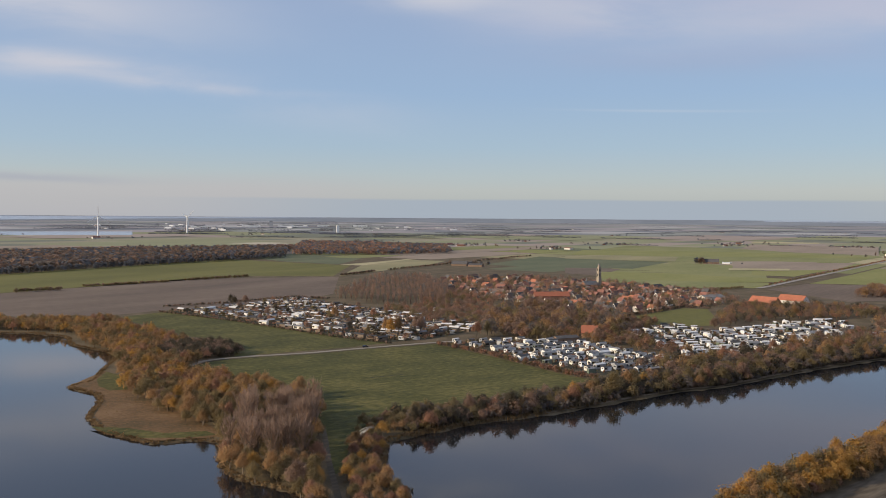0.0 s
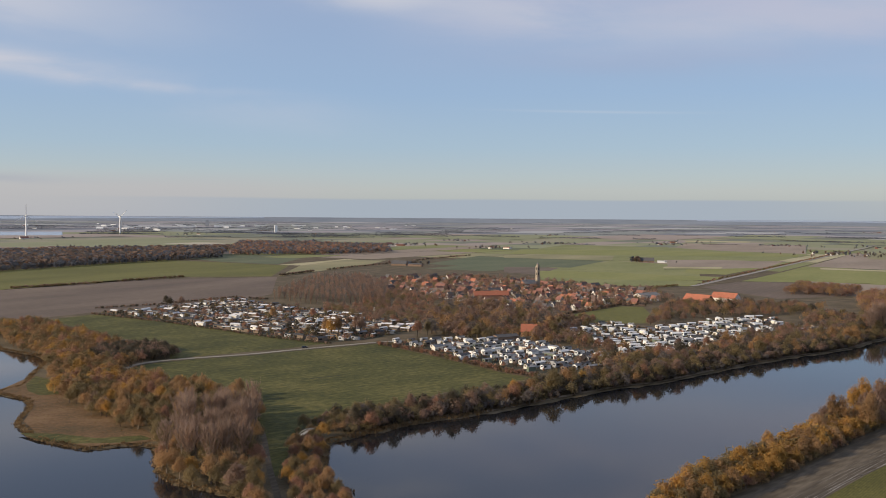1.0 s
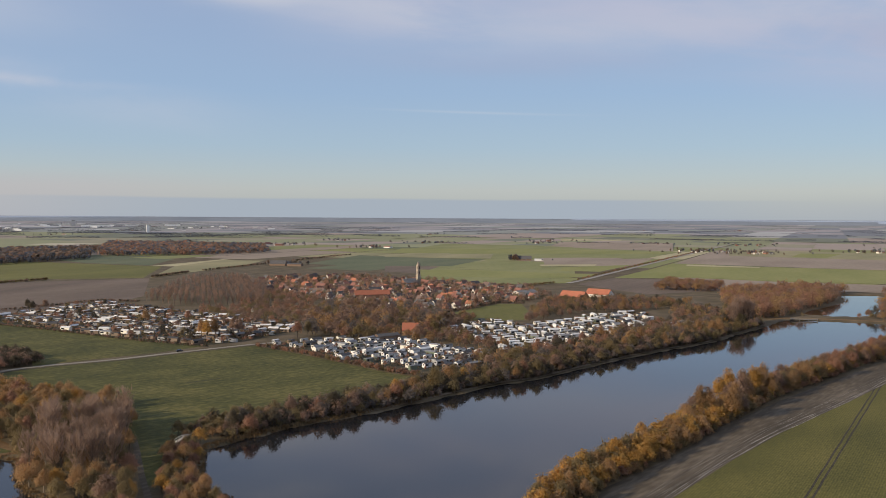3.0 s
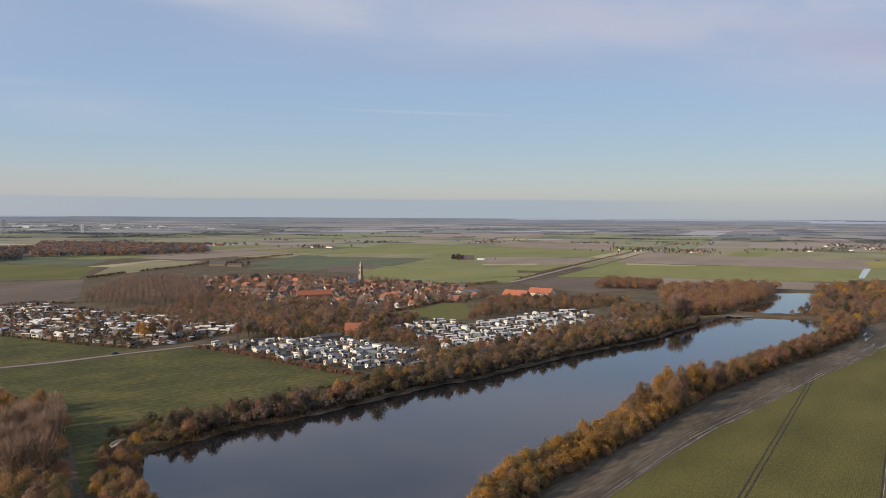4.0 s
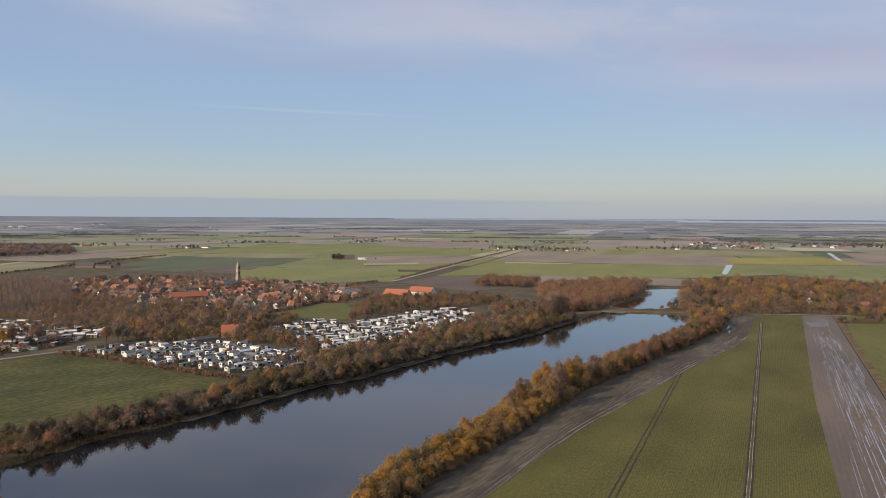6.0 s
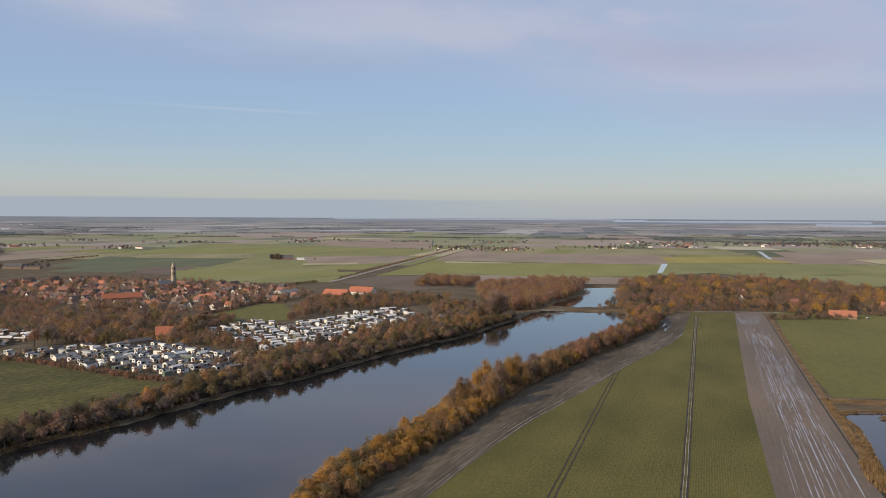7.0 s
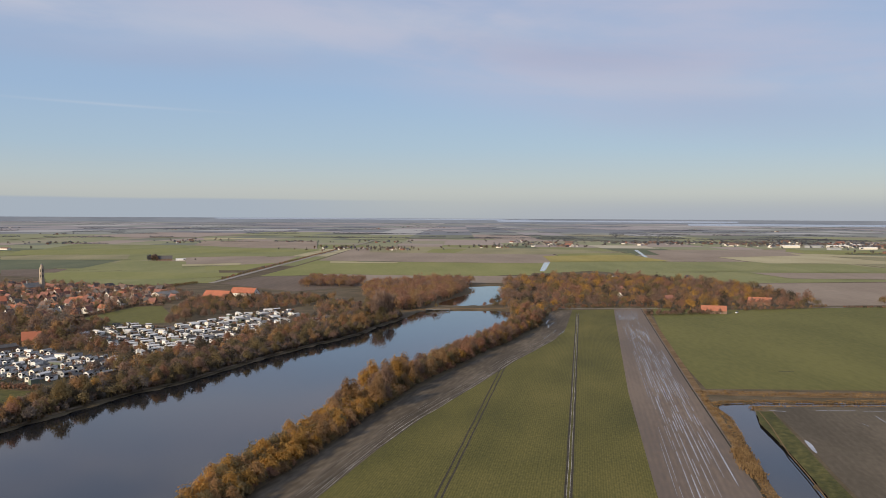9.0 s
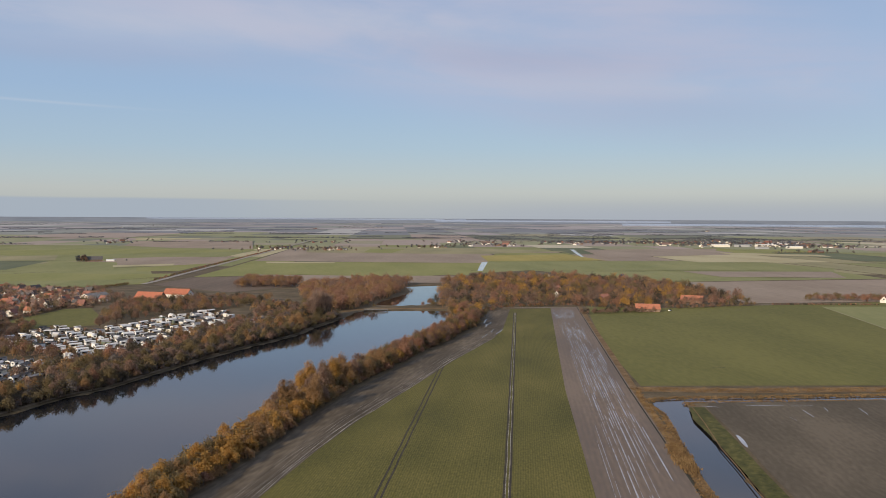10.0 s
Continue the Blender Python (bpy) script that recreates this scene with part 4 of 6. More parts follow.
wood("hamlet_wood", [(x, y, random.choice((random.uniform(4, 8), random.uniform(8, 12), random.uniform(10, 16)))) for x, y in scatter(HAMLET_WOOD, 11.4) if not wet(x, y) and all(math.hypot(x - a + 5, y - b + 5) > c * 1.15 for a, b, c, _ in HOUSES_WOOD)],
     "dense rust-brown autumn wood round hidden houses", ["ochre", "twig", "rust", "golden", "olive", "dark", "twig", "rust"], PLANS["wood"], thin=0.8, big=1.1)
wood("hamlet_undergrowth", [(x + random.uniform(-5, 5), y + random.uniform(-5, 5), random.uniform(3, 6)) for x, y, a in along([(500, 580), (522, 606), (560, 634), (612, 626), (650, 602), (668, 560), (720, 528), (800, 506)], 2.6)], "low brown undergrowth at the foot of the hamlet wood", ["ochre", "twig", "rust", "olive"], PLANS["grove"], "undergrowth", thin=0.7, big=1.1)
wood("thicket", [(x, y, random.uniform(4, 6)) for x, y in scatter([(594, 546), (602, 562), (672, 536), (664, 522)], 5)], "bare dark shrub belt at the field's edge", ["twig", "dark", "twig"], PLANS["grove"], "thicket")
wood("copse", [(x, y, random.uniform(9, 12)) for x, y in scatter([(470, 1005), (531, 965), (590, 1045), (540, 1110)], 8.5)], "brown autumn copse beside the road field", ["twig", "rust", "ochre"], PLANS["wood"], "copse")
wood("copse", [(x, y, random.uniform(6, 9)) for x, y in scatter([(888, 500), (925, 462), (955, 425), (985, 440), (960, 480), (915, 515)], 7)], "brown shrub copse at the field's end", ["twig", "rust", "olive"], PLANS["wood"], "copse")
# belts round the caravan parks and the village
wood("tree_belt", [(x, y, random.uniform(6, 10)) for x, y in scatter([(219, 712), (250, 800), (296, 880), (345, 884), (392, 892), (430, 830), (395, 790), (361, 775), (291, 768)], 9.5)], "rust and brown tree belt behind the caravan park", ["rust", "ochre", "olive", "twig", "twig", "dark"], PLANS["wood"], "tree belt")
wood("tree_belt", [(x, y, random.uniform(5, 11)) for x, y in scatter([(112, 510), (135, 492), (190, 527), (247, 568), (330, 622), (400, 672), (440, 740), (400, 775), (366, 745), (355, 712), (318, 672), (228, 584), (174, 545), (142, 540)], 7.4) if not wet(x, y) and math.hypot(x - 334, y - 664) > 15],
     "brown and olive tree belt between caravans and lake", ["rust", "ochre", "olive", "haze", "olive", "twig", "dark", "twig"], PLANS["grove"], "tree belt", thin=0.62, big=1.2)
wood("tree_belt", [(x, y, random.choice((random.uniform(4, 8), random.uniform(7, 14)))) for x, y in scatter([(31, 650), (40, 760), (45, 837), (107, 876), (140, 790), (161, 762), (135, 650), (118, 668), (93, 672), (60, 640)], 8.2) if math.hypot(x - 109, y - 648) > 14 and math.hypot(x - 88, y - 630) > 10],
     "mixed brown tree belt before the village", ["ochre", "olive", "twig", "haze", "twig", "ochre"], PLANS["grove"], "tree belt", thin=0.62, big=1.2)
wood("tree_belt", [(x, y, random.uniform(5, 9)) for x, y in scatter([(-20, 850), (-60, 840), (-10, 735), (35, 712), (45, 830), (60, 935), (25, 1010), (-20, 1020)], 9.0)], "sparse brown tree belt beside the plantation", ["rust", "olive", "twig", "twig"], PLANS["wood"], "tree belt")
wood("tree_belt", [(x, y, random.uniform(5, 10)) for x, y in scatter([(48, 640), (98, 622), (112, 606), (150, 556), (160, 568), (140, 662), (182, 728), (178, 756), (150, 745), (118, 690), (70, 668)], 8.0) if math.hypot(x - 109, y - 646) > 11 and math.hypot(x - 88, y - 627) > 9],
     "brown and rust trees between the two caravan parks", ["rust", "twig", "twig", "olive", "ochre"], PLANS["grove"], "tree belt", thin=0.62, big=1.2)
for x, y in ((384, 660), (390, 668), (397, 666), (402, 672), (378, 654), (408, 678), (392, 674), (372, 648), (387, 664), (399, 676)):
    add_tree(x, y, "bare", "bare", random.uniform(1.2, 1.5), "bare trees at the lake's bend", "at the lake's bend")
for x, y in ((68, 633), (73, 626), (62, 641), (33, 647), (25, 643), (55, 721), (113, 748), (132, 692), (130, 619), (109, 615), (148, 575), (172, 537), (191, 557), (221, 586), (238, 594), (269, 626), (263, 582), (216, 696), (238, 725), (255, 730), (286, 770), (316, 789), (337, 785), (206, 840), (88, 702), (106, 763)):
    k = random.choice(("tree", "tree", "poplar", "shrub"))
    add_tree(x, y, k, random.choice(("twig", "ochre", "olive", "rust", "twig")), random.uniform(0.85, 1.15) * (0.75 if k == "poplar" else 1.3 if k == "shrub" else 1.05), "single trees between village and lake", "between the caravan parks")
# bare poplar plantation in rows
spots_ = []
for i in range(26):
    for j in range(30):
        x, y = -122 + i * 5.6 - j * 0.8 + random.uniform(-0.8, 0.8), 870 + j * 12 + i * 1.0 + random.uniform(-2, 2)
        if inside((x, y), [(-118, 940), (-60, 870), (0, 862), (8, 1086), (-31, 1250), (-92, 1220)]):
            spots_.append((x, y, random.uniform(9, 12.5)))
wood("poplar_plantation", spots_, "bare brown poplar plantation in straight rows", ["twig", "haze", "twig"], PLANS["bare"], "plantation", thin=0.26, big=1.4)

# hedges round the parks, low and dark
def hedge(name, line, h, w, leafmix, label, step=1.6):
    wood(name, [(x + random.uniform(-w, w) / 2, y + random.uniform(-w, w) / 2, h * random.uniform(0.75, 1.2)) for x, y, a in along(line, step)], label, leafmix, PLANS["clump"], "hedge")


hedge("hedge", [(-258, 795), (-174, 729), (-80, 638), (-36, 606)], 2.2, 2, ["dark", "twig"], "low dark clipped hedge round the caravan park")
hedge("hedge", [(-3, 606), (27, 566), (51, 526), (73, 490), (86, 478)], 3.0, 6, ["rust", "rust", "olive", "twig"], "loose rust-brown hedge between meadow and caravans", 0.9)
hedge("hedge", [(-268, 838), (-214, 880), (-160, 952), (-120, 930)], 2.6, 4, ["twig", "dark"], "low dark hedge behind the caravan park")
hedge("hedgerow", [(-480, 982), (-443, 1016)], 5, 4, ["twig", "olive"], "brown field hedgerow")
hedge("hedgerow", [(-436, 1066), (-360, 1148)], 4, 4, ["twig", "olive"], "brown field hedgerow")
hedge("hedgerow", [(-345, 1180), (-281, 1266)], 4, 4, ["twig", "olive"], "brown field hedgerow")
hedge("hedgerow", [(-150, 1300), (-110, 1400)], 4, 3, ["dark", "twig"], "dark field hedgerow")
hedge("hedgerow", [(-90, 1440), (10, 1640)], 4, 3, ["dark", "twig"], "dark field hedgerow", 4)
hedge("hedgerow", [(60, 1740), (200, 2000)], 5, 3, ["dark", "twig"], "dark row of field trees", 7)
hedge("hedgerow", [(152, 765), (175, 800), (235, 868), (262, 862)], 3, 3, ["twig", "dark"], "brown hedge round the village meadow")
for k in range(2):
    hedge("hedgerow", [(430 + 16 * k, 1165), (560, 1350), (690, 1530), (860, 1765), (1235, 2290)][k:], 3.5, 6, ["twig", "olive", "rust"], "loose shrubs lining the country road", 9 + 6 * k)
hedge("hedgerow", [(380, 1120), (330, 1075), (290, 1090), (250, 1130)], 4, 5, ["olive", "olive", "rust"], "olive shrubs behind the village", 3)

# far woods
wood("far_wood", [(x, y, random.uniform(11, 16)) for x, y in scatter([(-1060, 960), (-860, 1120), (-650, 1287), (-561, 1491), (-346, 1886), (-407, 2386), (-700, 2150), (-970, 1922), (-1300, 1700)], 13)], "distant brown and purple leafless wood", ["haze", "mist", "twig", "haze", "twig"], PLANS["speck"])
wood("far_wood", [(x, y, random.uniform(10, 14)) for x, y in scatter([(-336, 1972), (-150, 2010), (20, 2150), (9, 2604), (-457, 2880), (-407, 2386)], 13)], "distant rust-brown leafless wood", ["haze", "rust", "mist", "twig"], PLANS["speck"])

# added row of trees whose grey-purple colour gives the wood a shaded front
wood("wood_edge", [(x + random.uniform(-8, 8), y + random.uniform(-8, 8), random.uniform(8, 12)) for x, y, a in along([(-1045, 935), (-848, 1094), (-640, 1262), (-550, 1476), (-336, 1868)], 3.2)], "bare tree row coloured grey-purple for the wood's shaded flank", ["mist", "haze", "mist"], PLANS["far"], "wood edge")

# ---- caravans ----
WHITE_PANEL = {k: material(f"{k}_caravan_panel", [(0.3, tuple(c * 0.86 for c in col)), (0.7, col)], 0.5, 4, rough=0.45, fine=2.5, spec=0.4, per_object=0.3) for k, col in
               (("white", (0.80, 0.80, 0.785)), ("cream", (0.74, 0.70, 0.61)), ("grey", (0.40, 0.41, 0.42)), ("brown", (0.20, 0.15, 0.11)), ("green", (0.14, 0.17, 0.13)))}
ROOF_PANEL = {k: material(f"{k}_caravan_roof", [(0.3, tuple(c * 0.8 for c in col)), (0.7, col)], 0.4, 4, rough=0.5, fine=2.0, per_object=0.3) for k, col in
              (("white", (0.66, 0.66, 0.655)), ("grey", (0.20, 0.205, 0.215)), ("dark", (0.065, 0.063, 0.063)))}
M_GLASS = material("dark_window_glass", [(0.3, (0.015, 0.017, 0.02)), (0.7, (0.03, 0.033, 0.038))], 1.0, 2, rough=0.08, spec=0.6)
M_DOOR = material("grey_door_panel", [(0.3, (0.28, 0.28, 0.28)), (0.7, (0.40, 0.40, 0.39))], 2.0, 2, rough=0.5)


def gable_roof(L, W, eave, ridge, o, th):
    """Two sloping slabs in one piece, with an overhang o and thickness th."""
    bm = bmesh.new()
    k = (ridge - eave) / (W / 2)
    prof = [(-W / 2 - o, eave - k * o), (0, ridge), (W / 2 + o, eave - k * o), (W / 2 + o, eave - k * o + th), (0, ridge + th), (-W / 2 - o, eave - k * o + th)]
    e = [[bm.verts.new((x, y, z)) for y, z in prof] for x in (-L / 2 - o, L / 2 + o)]
    for i in range(6):
        j = (i + 1) % 6
        bm.faces.new((e[0][i], e[0][j], e[1][j], e[1][i]))
    for q in e:
        bm.faces.new((q[0], q[1], q[4], q[5]))
        bm.faces.new((q[1], q[2], q[3], q[4]))
    bmesh.ops.recalc_face_normals(bm, faces=bm.faces)
    return bm


def caravan_plan(L, W, Hh, rise):
    """Body along x with its front gable at -x; meshes are shared by all copies."""
    p = Plan()
    bm = bmesh.new()
    prof = [(-W / 2, 0.0), (-W / 2, Hh), (0, Hh + rise), (W / 2, Hh), (W / 2, 0.0)]
    ends = []
    for x in (-L / 2, L / 2):
        ends.append([bm.verts.new((x, y, z)) for y, z in prof])
    bm.faces.new(ends[0][::-1])
    bm.faces.new(ends[1])
    for i in range(5):
        j = (i + 1) % 5
        bm.faces.new((ends[0][i], ends[0][j], ends[1][j], ends[1][i]))
    bmesh.ops.recalc_face_normals(bm, faces=bm.faces)
    p.body = mesh_of("body", bm, WHITE_PANEL["white"])
    bm = gable_roof(L, W, Hh + 0.02, Hh + rise + 0.02, 0.18, 0.1)
    p.roof = mesh_of("roof", bm, ROOF_PANEL["white"])
    bm = bmesh.new()
    box(bm, -L / 2 - 0.05, -W * 0.24, 1.35, -L / 2 + 0.02, W * 0.24, Hh - 0.3)
    p.front = mesh_of("window", bm, M_GLASS)
    bm = bmesh.new()
    box(bm, -L * 0.42, -W / 2 - 0.05, 1.05, -L * 0.1, -W / 2 + 0.02, Hh - 0.35)
    p.side = mesh_of("window", bm, M_GLASS)
    bm = bmesh.new()
    box(bm, -L * 0.06, -W / 2 - 0.06, 0.45, L * 0.02, -W / 2 + 0.02, 2.35)
    p.door = mesh_of("door", bm, M_DOOR)
    return p


CARAVANS = [caravan_plan(7.6, 2.8, 2.4, 0.35), caravan_plan(9.4, 3.2, 2.45, 0.55), caravan_plan(6.4, 2.5, 2.4, 0.25), caravan_plan(10.2, 3.6, 2.5, 0.95)]


def add_caravan(x, y, head, group, dim=False, tops=(5.5, 2.6, 2.4)):
    p = random.choices(CARAVANS, (4, 4, 3, 1.2))[0]
    col = random.choices(("white", "cream", "grey", "brown", "green"), (1.5, 2, 4.5, 3.5, 2) if dim else (7, 3.4, 2.6, 1.2, 0.8))[0]
    top = random.choices(("white", "grey", "dark"), (1, 4, 4) if dim else tops)[0]
    root = new("static_caravan")
    root.matrix_basis = pose(x, y, 0.05, 0, 0, head) @ Matrix.Diagonal((random.uniform(0.72, 0.92), random.uniform(0.82, 0.96), random.uniform(0.9, 1.1), 1))
    for nm, me, mat in (("body", p.body, WHITE_PANEL[col]), ("roof", p.roof, ROOF_PANEL[top]), ("window", p.front, None), ("window", p.side, None), ("door", p.door, None)):
        ob = part(nm, me, None, root)
        if mat:
            ob.material_slots[0].link = "OBJECT"
            ob.material_slots[0].material = mat
    return tagged(root, f"{col} panelled static caravan with a {top} roof", "caravan", group)


M_PARK = material("park_lawn", [(0.3, (0.030, 0.031, 0.019)), (0.5, (0.046, 0.045, 0.028)), (0.7, (0.078, 0.070, 0.048))], 0.12, 5, fine=0.8)
PARK_L = [(-252, 800), (-205, 838), (-155, 935), (-110, 880), (-20, 775), (38, 710), (8, 655), (-5, 636), (-36, 614), (-80, 646), (-174, 738)]
PARK_M = [(0, 616), (47, 632), (102, 612), (146, 548), (126, 500), (90, 490), (76, 500), (30, 572)]
PARK_R = [(137, 664), (189, 732), (214, 690), (290, 742), (352, 764), (317, 680), (228, 592), (187, 562), (155, 560)]
for nm, poly in (("caravan park", PARK_L), ("lakeside caravan park", PARK_M), ("village caravan park", PARK_R)):
    field("park_lawn", poly, M_PARK, f"dark trodden grass and paving under the {nm}", 0.05, "lawn")
random.seed(21)


def pitches(poly, head, along_step, across_step, keep, turns=(90, 90, 90, 90, 0)):
    """Pitches in staggered rows inside a park."""
    c, s = math.cos(radians(head)), math.sin(radians(head))
    out, row, v = [], 0, -1200
    while v < 1200:
        u = -1200 + (along_step * 0.4 if row % 2 else 0)
        while u < 1200:
            uu, vv = u + random.uniform(-1.8, 1.8), v + random.uniform(-1.1, 1.1)
            x, y = uu * c - vv * s, uu * s + vv * c
            if inside((x, y), poly) and random.random() < keep:
                out.append((x, y, head + random.uniform(-13, 13) + random.choice(turns)))
            u += along_step
        v += across_step * (1.25 if row % 2 else 0.9)
        row += 1
    return out


for q in pitches(PARK_M, 39, 11.2, 8.8, 0.93, (0, 0, 0, 0, 0, 180, 90)):
    add_caravan(*q, "caravans of the lakeside park", q[0] - 0.35 * (q[1] - 560) < 20, (1.2, 5, 4))
near_pitches = sorted(pitches(PARK_R, 26, 12.2, 9.6, 0.93, (-22, -18, -26, -12, -2, 66, 80)), key=lambda q: math.hypot(q[0], q[1]))
for q in near_pitches[:150]:
    add_caravan(*q, "caravans of the village park")
far_pitches = near_pitches[150:] + pitches(PARK_L, -40, 11.4, 9.2, 0.86, (0, 6, 12, 20, 90))
parts_ = {}
for x, y, h in far_pitches:
    p = random.choice(CARAVANS)
    m = pose(x, y, 0.05, 0, 0, h) @ Matrix.Diagonal((0.84, 0.82, 0.95, 1))
    for me, mt in ((p.body, WHITE_PANEL[random.choices(("white", "cream", "grey", "brown"), (1.8, 0.8, 2.8, 6))[0]]), (p.roof, ROOF_PANEL[random.choices(("white", "grey", "dark"), (3.6, 2, 6.5))[0]]), (p.front, M_GLASS), (p.side, M_GLASS)):
        parts_.setdefault(mt, []).append((me, m))
bm = bmesh.new()
mats_ = list(parts_)
for i, mt in enumerate(mats_):
    for me, m in parts_[mt]:
        n0, f0 = len(bm.verts), len(bm.faces)
        bm.from_mesh(me)
        bm.verts.ensure_lookup_table()
        bm.faces.ensure_lookup_table()
        for k in range(n0, len(bm.verts)):
            bm.verts[k].co = m @ bm.verts[k].co
        for k in range(f0, len(bm.faces)):
            bm.faces[k].material_index = i
more = part("static_caravans", bm, mats_[0])
for mt in mats_[1:]:
    more.data.materials.append(mt)
tagged(more, "far rows of white and grey static caravans", "caravans", kind="stuff")
for x, y, h in ((326, 664, 30), (333, 671, 30), (341, 676, 25), (347, 684, 30), (338, 662, 35), (355, 688, 120)):
    add_caravan(x, y, h, "caravans by the lakeside trees")
tank = new("water_tank")
tank.matrix_basis = pose(-8, 824, 0) @ Matrix.Diagonal((0.6, 0.6, 0.6, 1))
bm = bmesh.new()
bmesh.ops.create_cone(bm, cap_ends=True, segments=20, radius1=2.4, radius2=2.4, depth=4.5, matrix=Matrix.Translation((0, 0, 2.25)))
part("shell", bm, WHITE_PANEL["white"], tank)
bm = bmesh.new()
bmesh.ops.create_uvsphere(bm, u_segments=20, v_segments=10, radius=2.45, matrix=Matrix.Translation((0, 0, 4.4)) @ Matrix.Diagonal((1, 1, 0.5, 1)))
part("dome", bm, WHITE_PANEL["white"], tank)
tagged(tank, "small round white storage tank among bare trees", "tank")
ribbon("park_lane", [(45, 555), (108, 613)], 5, M_TRACK, "pale paved lane through the caravan park", 0.1, "lane")
shrubs_ = []
for poly, n in ((PARK_L, 5.2), (PARK_R, 5.6), (PARK_M, 6.2)):
    shrubs_ += [(x, y, random.uniform(1.4, 3.4)) for x, y in scatter(poly, n)]
wood("park_trees", [(x, y, random.uniform(4, 7.5)) for x, y in scatter(PARK_L, 19)], "brown trees standing among the caravans", ["twig", "olive", "rust", "dark"], PLANS["grove"], "trees")
wood("garden_shrubs", shrubs_, "dark garden shrubs and hedges among the caravans", ["dark", "dark", "olive", "rust", "twig"], PLANS["clump"], "shrubs", thin=0.55, big=1.3)
for x, y, k, leaf, s in ((-38, 640, "poplar", "golden", 1.05), (-33, 645, "poplar", "ochre", 1.0), (-42, 650, "poplar", "ochre", 0.95), (-16, 652, "poplar", "twig", 0.95), (-20, 660, "poplar", "twig", 0.9), (-92, 745, "tree", "ochre", 1.1), (-60, 760, "tree", "rust", 0.9), (-204, 860, "tree", "dark", 1.1), (-195, 866, "tree", "twig", 1.1), (-210, 868, "tree", "dark", 1.0)):
    add_tree(x, y, k, leaf, s, "tall trees in the caravan park", "beside the caravans")

# ---- houses ----
BRICK = {k: material(f"{k}_brick_wall", [(0.3, tuple(c * 0.8 for c in col)), (0.7, col)], 0.6, 5, rough=0.85, fine=3.0, per_object=0.4) for k, col in
         (("red", (0.27, 0.145, 0.10)), ("brown", (0.22, 0.155, 0.115)), ("white", (0.66, 0.63, 0.58)))}
TILE = {k: material(f"{k}_roof_tiles", [(0.3, tuple(c * 0.75 for c in col)), (0.7, col)], 0.5, 5, rough=0.75, fine=2.2, per_object=0.5, bump=0.05) for k, col in
        (("bright", (0.40, 0.148, 0.088)), ("orange", (0.36, 0.145, 0.088)), ("red", (0.250, 0.118, 0.092)), ("brown", (0.155, 0.108, 0.092)), ("grey", (0.105, 0.10, 0.10)))}
M_STONE = material("weathered_tower_stone", [(0.3, (0.27, 0.225, 0.175)), (0.7, (0.40, 0.345, 0.28))], 0.4, 5, fine=1.6, bump=0.06)
M_SLATE = material("grey_slate", [(0.3, (0.15, 0.145, 0.14)), (0.7, (0.23, 0.225, 0.215))], 0.4, 4, fine=2.0, rough=0.6)


def house_plan(L, W, eave, ridge, chimney=True, hip=0.0):
    p = Plan()
    bm = bmesh.new()
    prof = [(-W / 2, 0), (-W / 2, eave), (0, ridge - 0.15), (W / 2, eave), (W / 2, 0)]
    e = [[bm.verts.new((x, y, z)) for y, z in prof] for x in (-L / 2, L / 2)]
    bm.faces.new(e[0][::-1])
    bm.faces.new(e[1])
    for i in (0, 3, 4):
        j = (i + 1) % 5
        bm.faces.new((e[0][i], e[0][j], e[1][j], e[1][i]))
    bmesh.ops.recalc_face_normals(bm, faces=bm.faces)
    p.wall = mesh_of("wall", bm, BRICK["red"])
    bm = gable_roof(L, W, eave, ridge, 0.35, 0.22)
    p.roof = mesh_of("roof", bm, TILE["orange"])
    p.chimney = None
    if chimney:
        bm = bmesh.new()
        box(bm, L * 0.28 - 0.35, -0.35, ridge - 0.8, L * 0.28 + 0.35, 0.35, ridge + 1.0)
        p.chimney = mesh_of("chimney", bm, BRICK["red"])
    p.windows = []
    n = 2
    for sg in (-1, 1):
        for i in range(n):
            x = -L / 2 + (i + 0.5) * L / n
            if i == n // 2:
                continue
            bm = bmesh.new()
            box(bm, x - 0.6, sg * W / 2 - 0.05, 0.9, x + 0.6, sg * W / 2 + 0.05, min(eave - 0.2, 2.3))
            p.windows.append(mesh_of("window", bm, M_GLASS))
    for sg in (-1, 1):
        bm = bmesh.new()
        box(bm, sg * L / 2 - 0.05, -0.7, eave + 0.2, sg * L / 2 + 0.05, 0.7, eave + 1.5)
        p.windows.append(mesh_of("window", bm, M_GLASS))
    bm = bmesh.new()
    x = -L / 2 + (n // 2 + 0.5) * L / n
    box(bm, x - 0.5, -W / 2 - 0.06, 0.0, x + 0.5, -W / 2 + 0.04, 2.1)
    p.door = mesh_of("door", bm, M_DOOR)
    return p


HOUSES = [house_plan(8.5, 6.8, 2.9, 6.8), house_plan(10, 7.2, 3.0, 7.2), house_plan(7, 6.4, 2.8, 6.4), house_plan(18, 7.4, 4.4, 7.8)]
BARN = house_plan(34, 17, 4.0, 10.5, False)
LONG = house_plan(38, 9, 4.6, 8.8)
SHED = house_plan(30, 14, 4.2, 6.6, False)


def set_mat(ob, mat):
    ob.material_slots[0].link = "OBJECT"
    ob.material_slots[0].material = mat


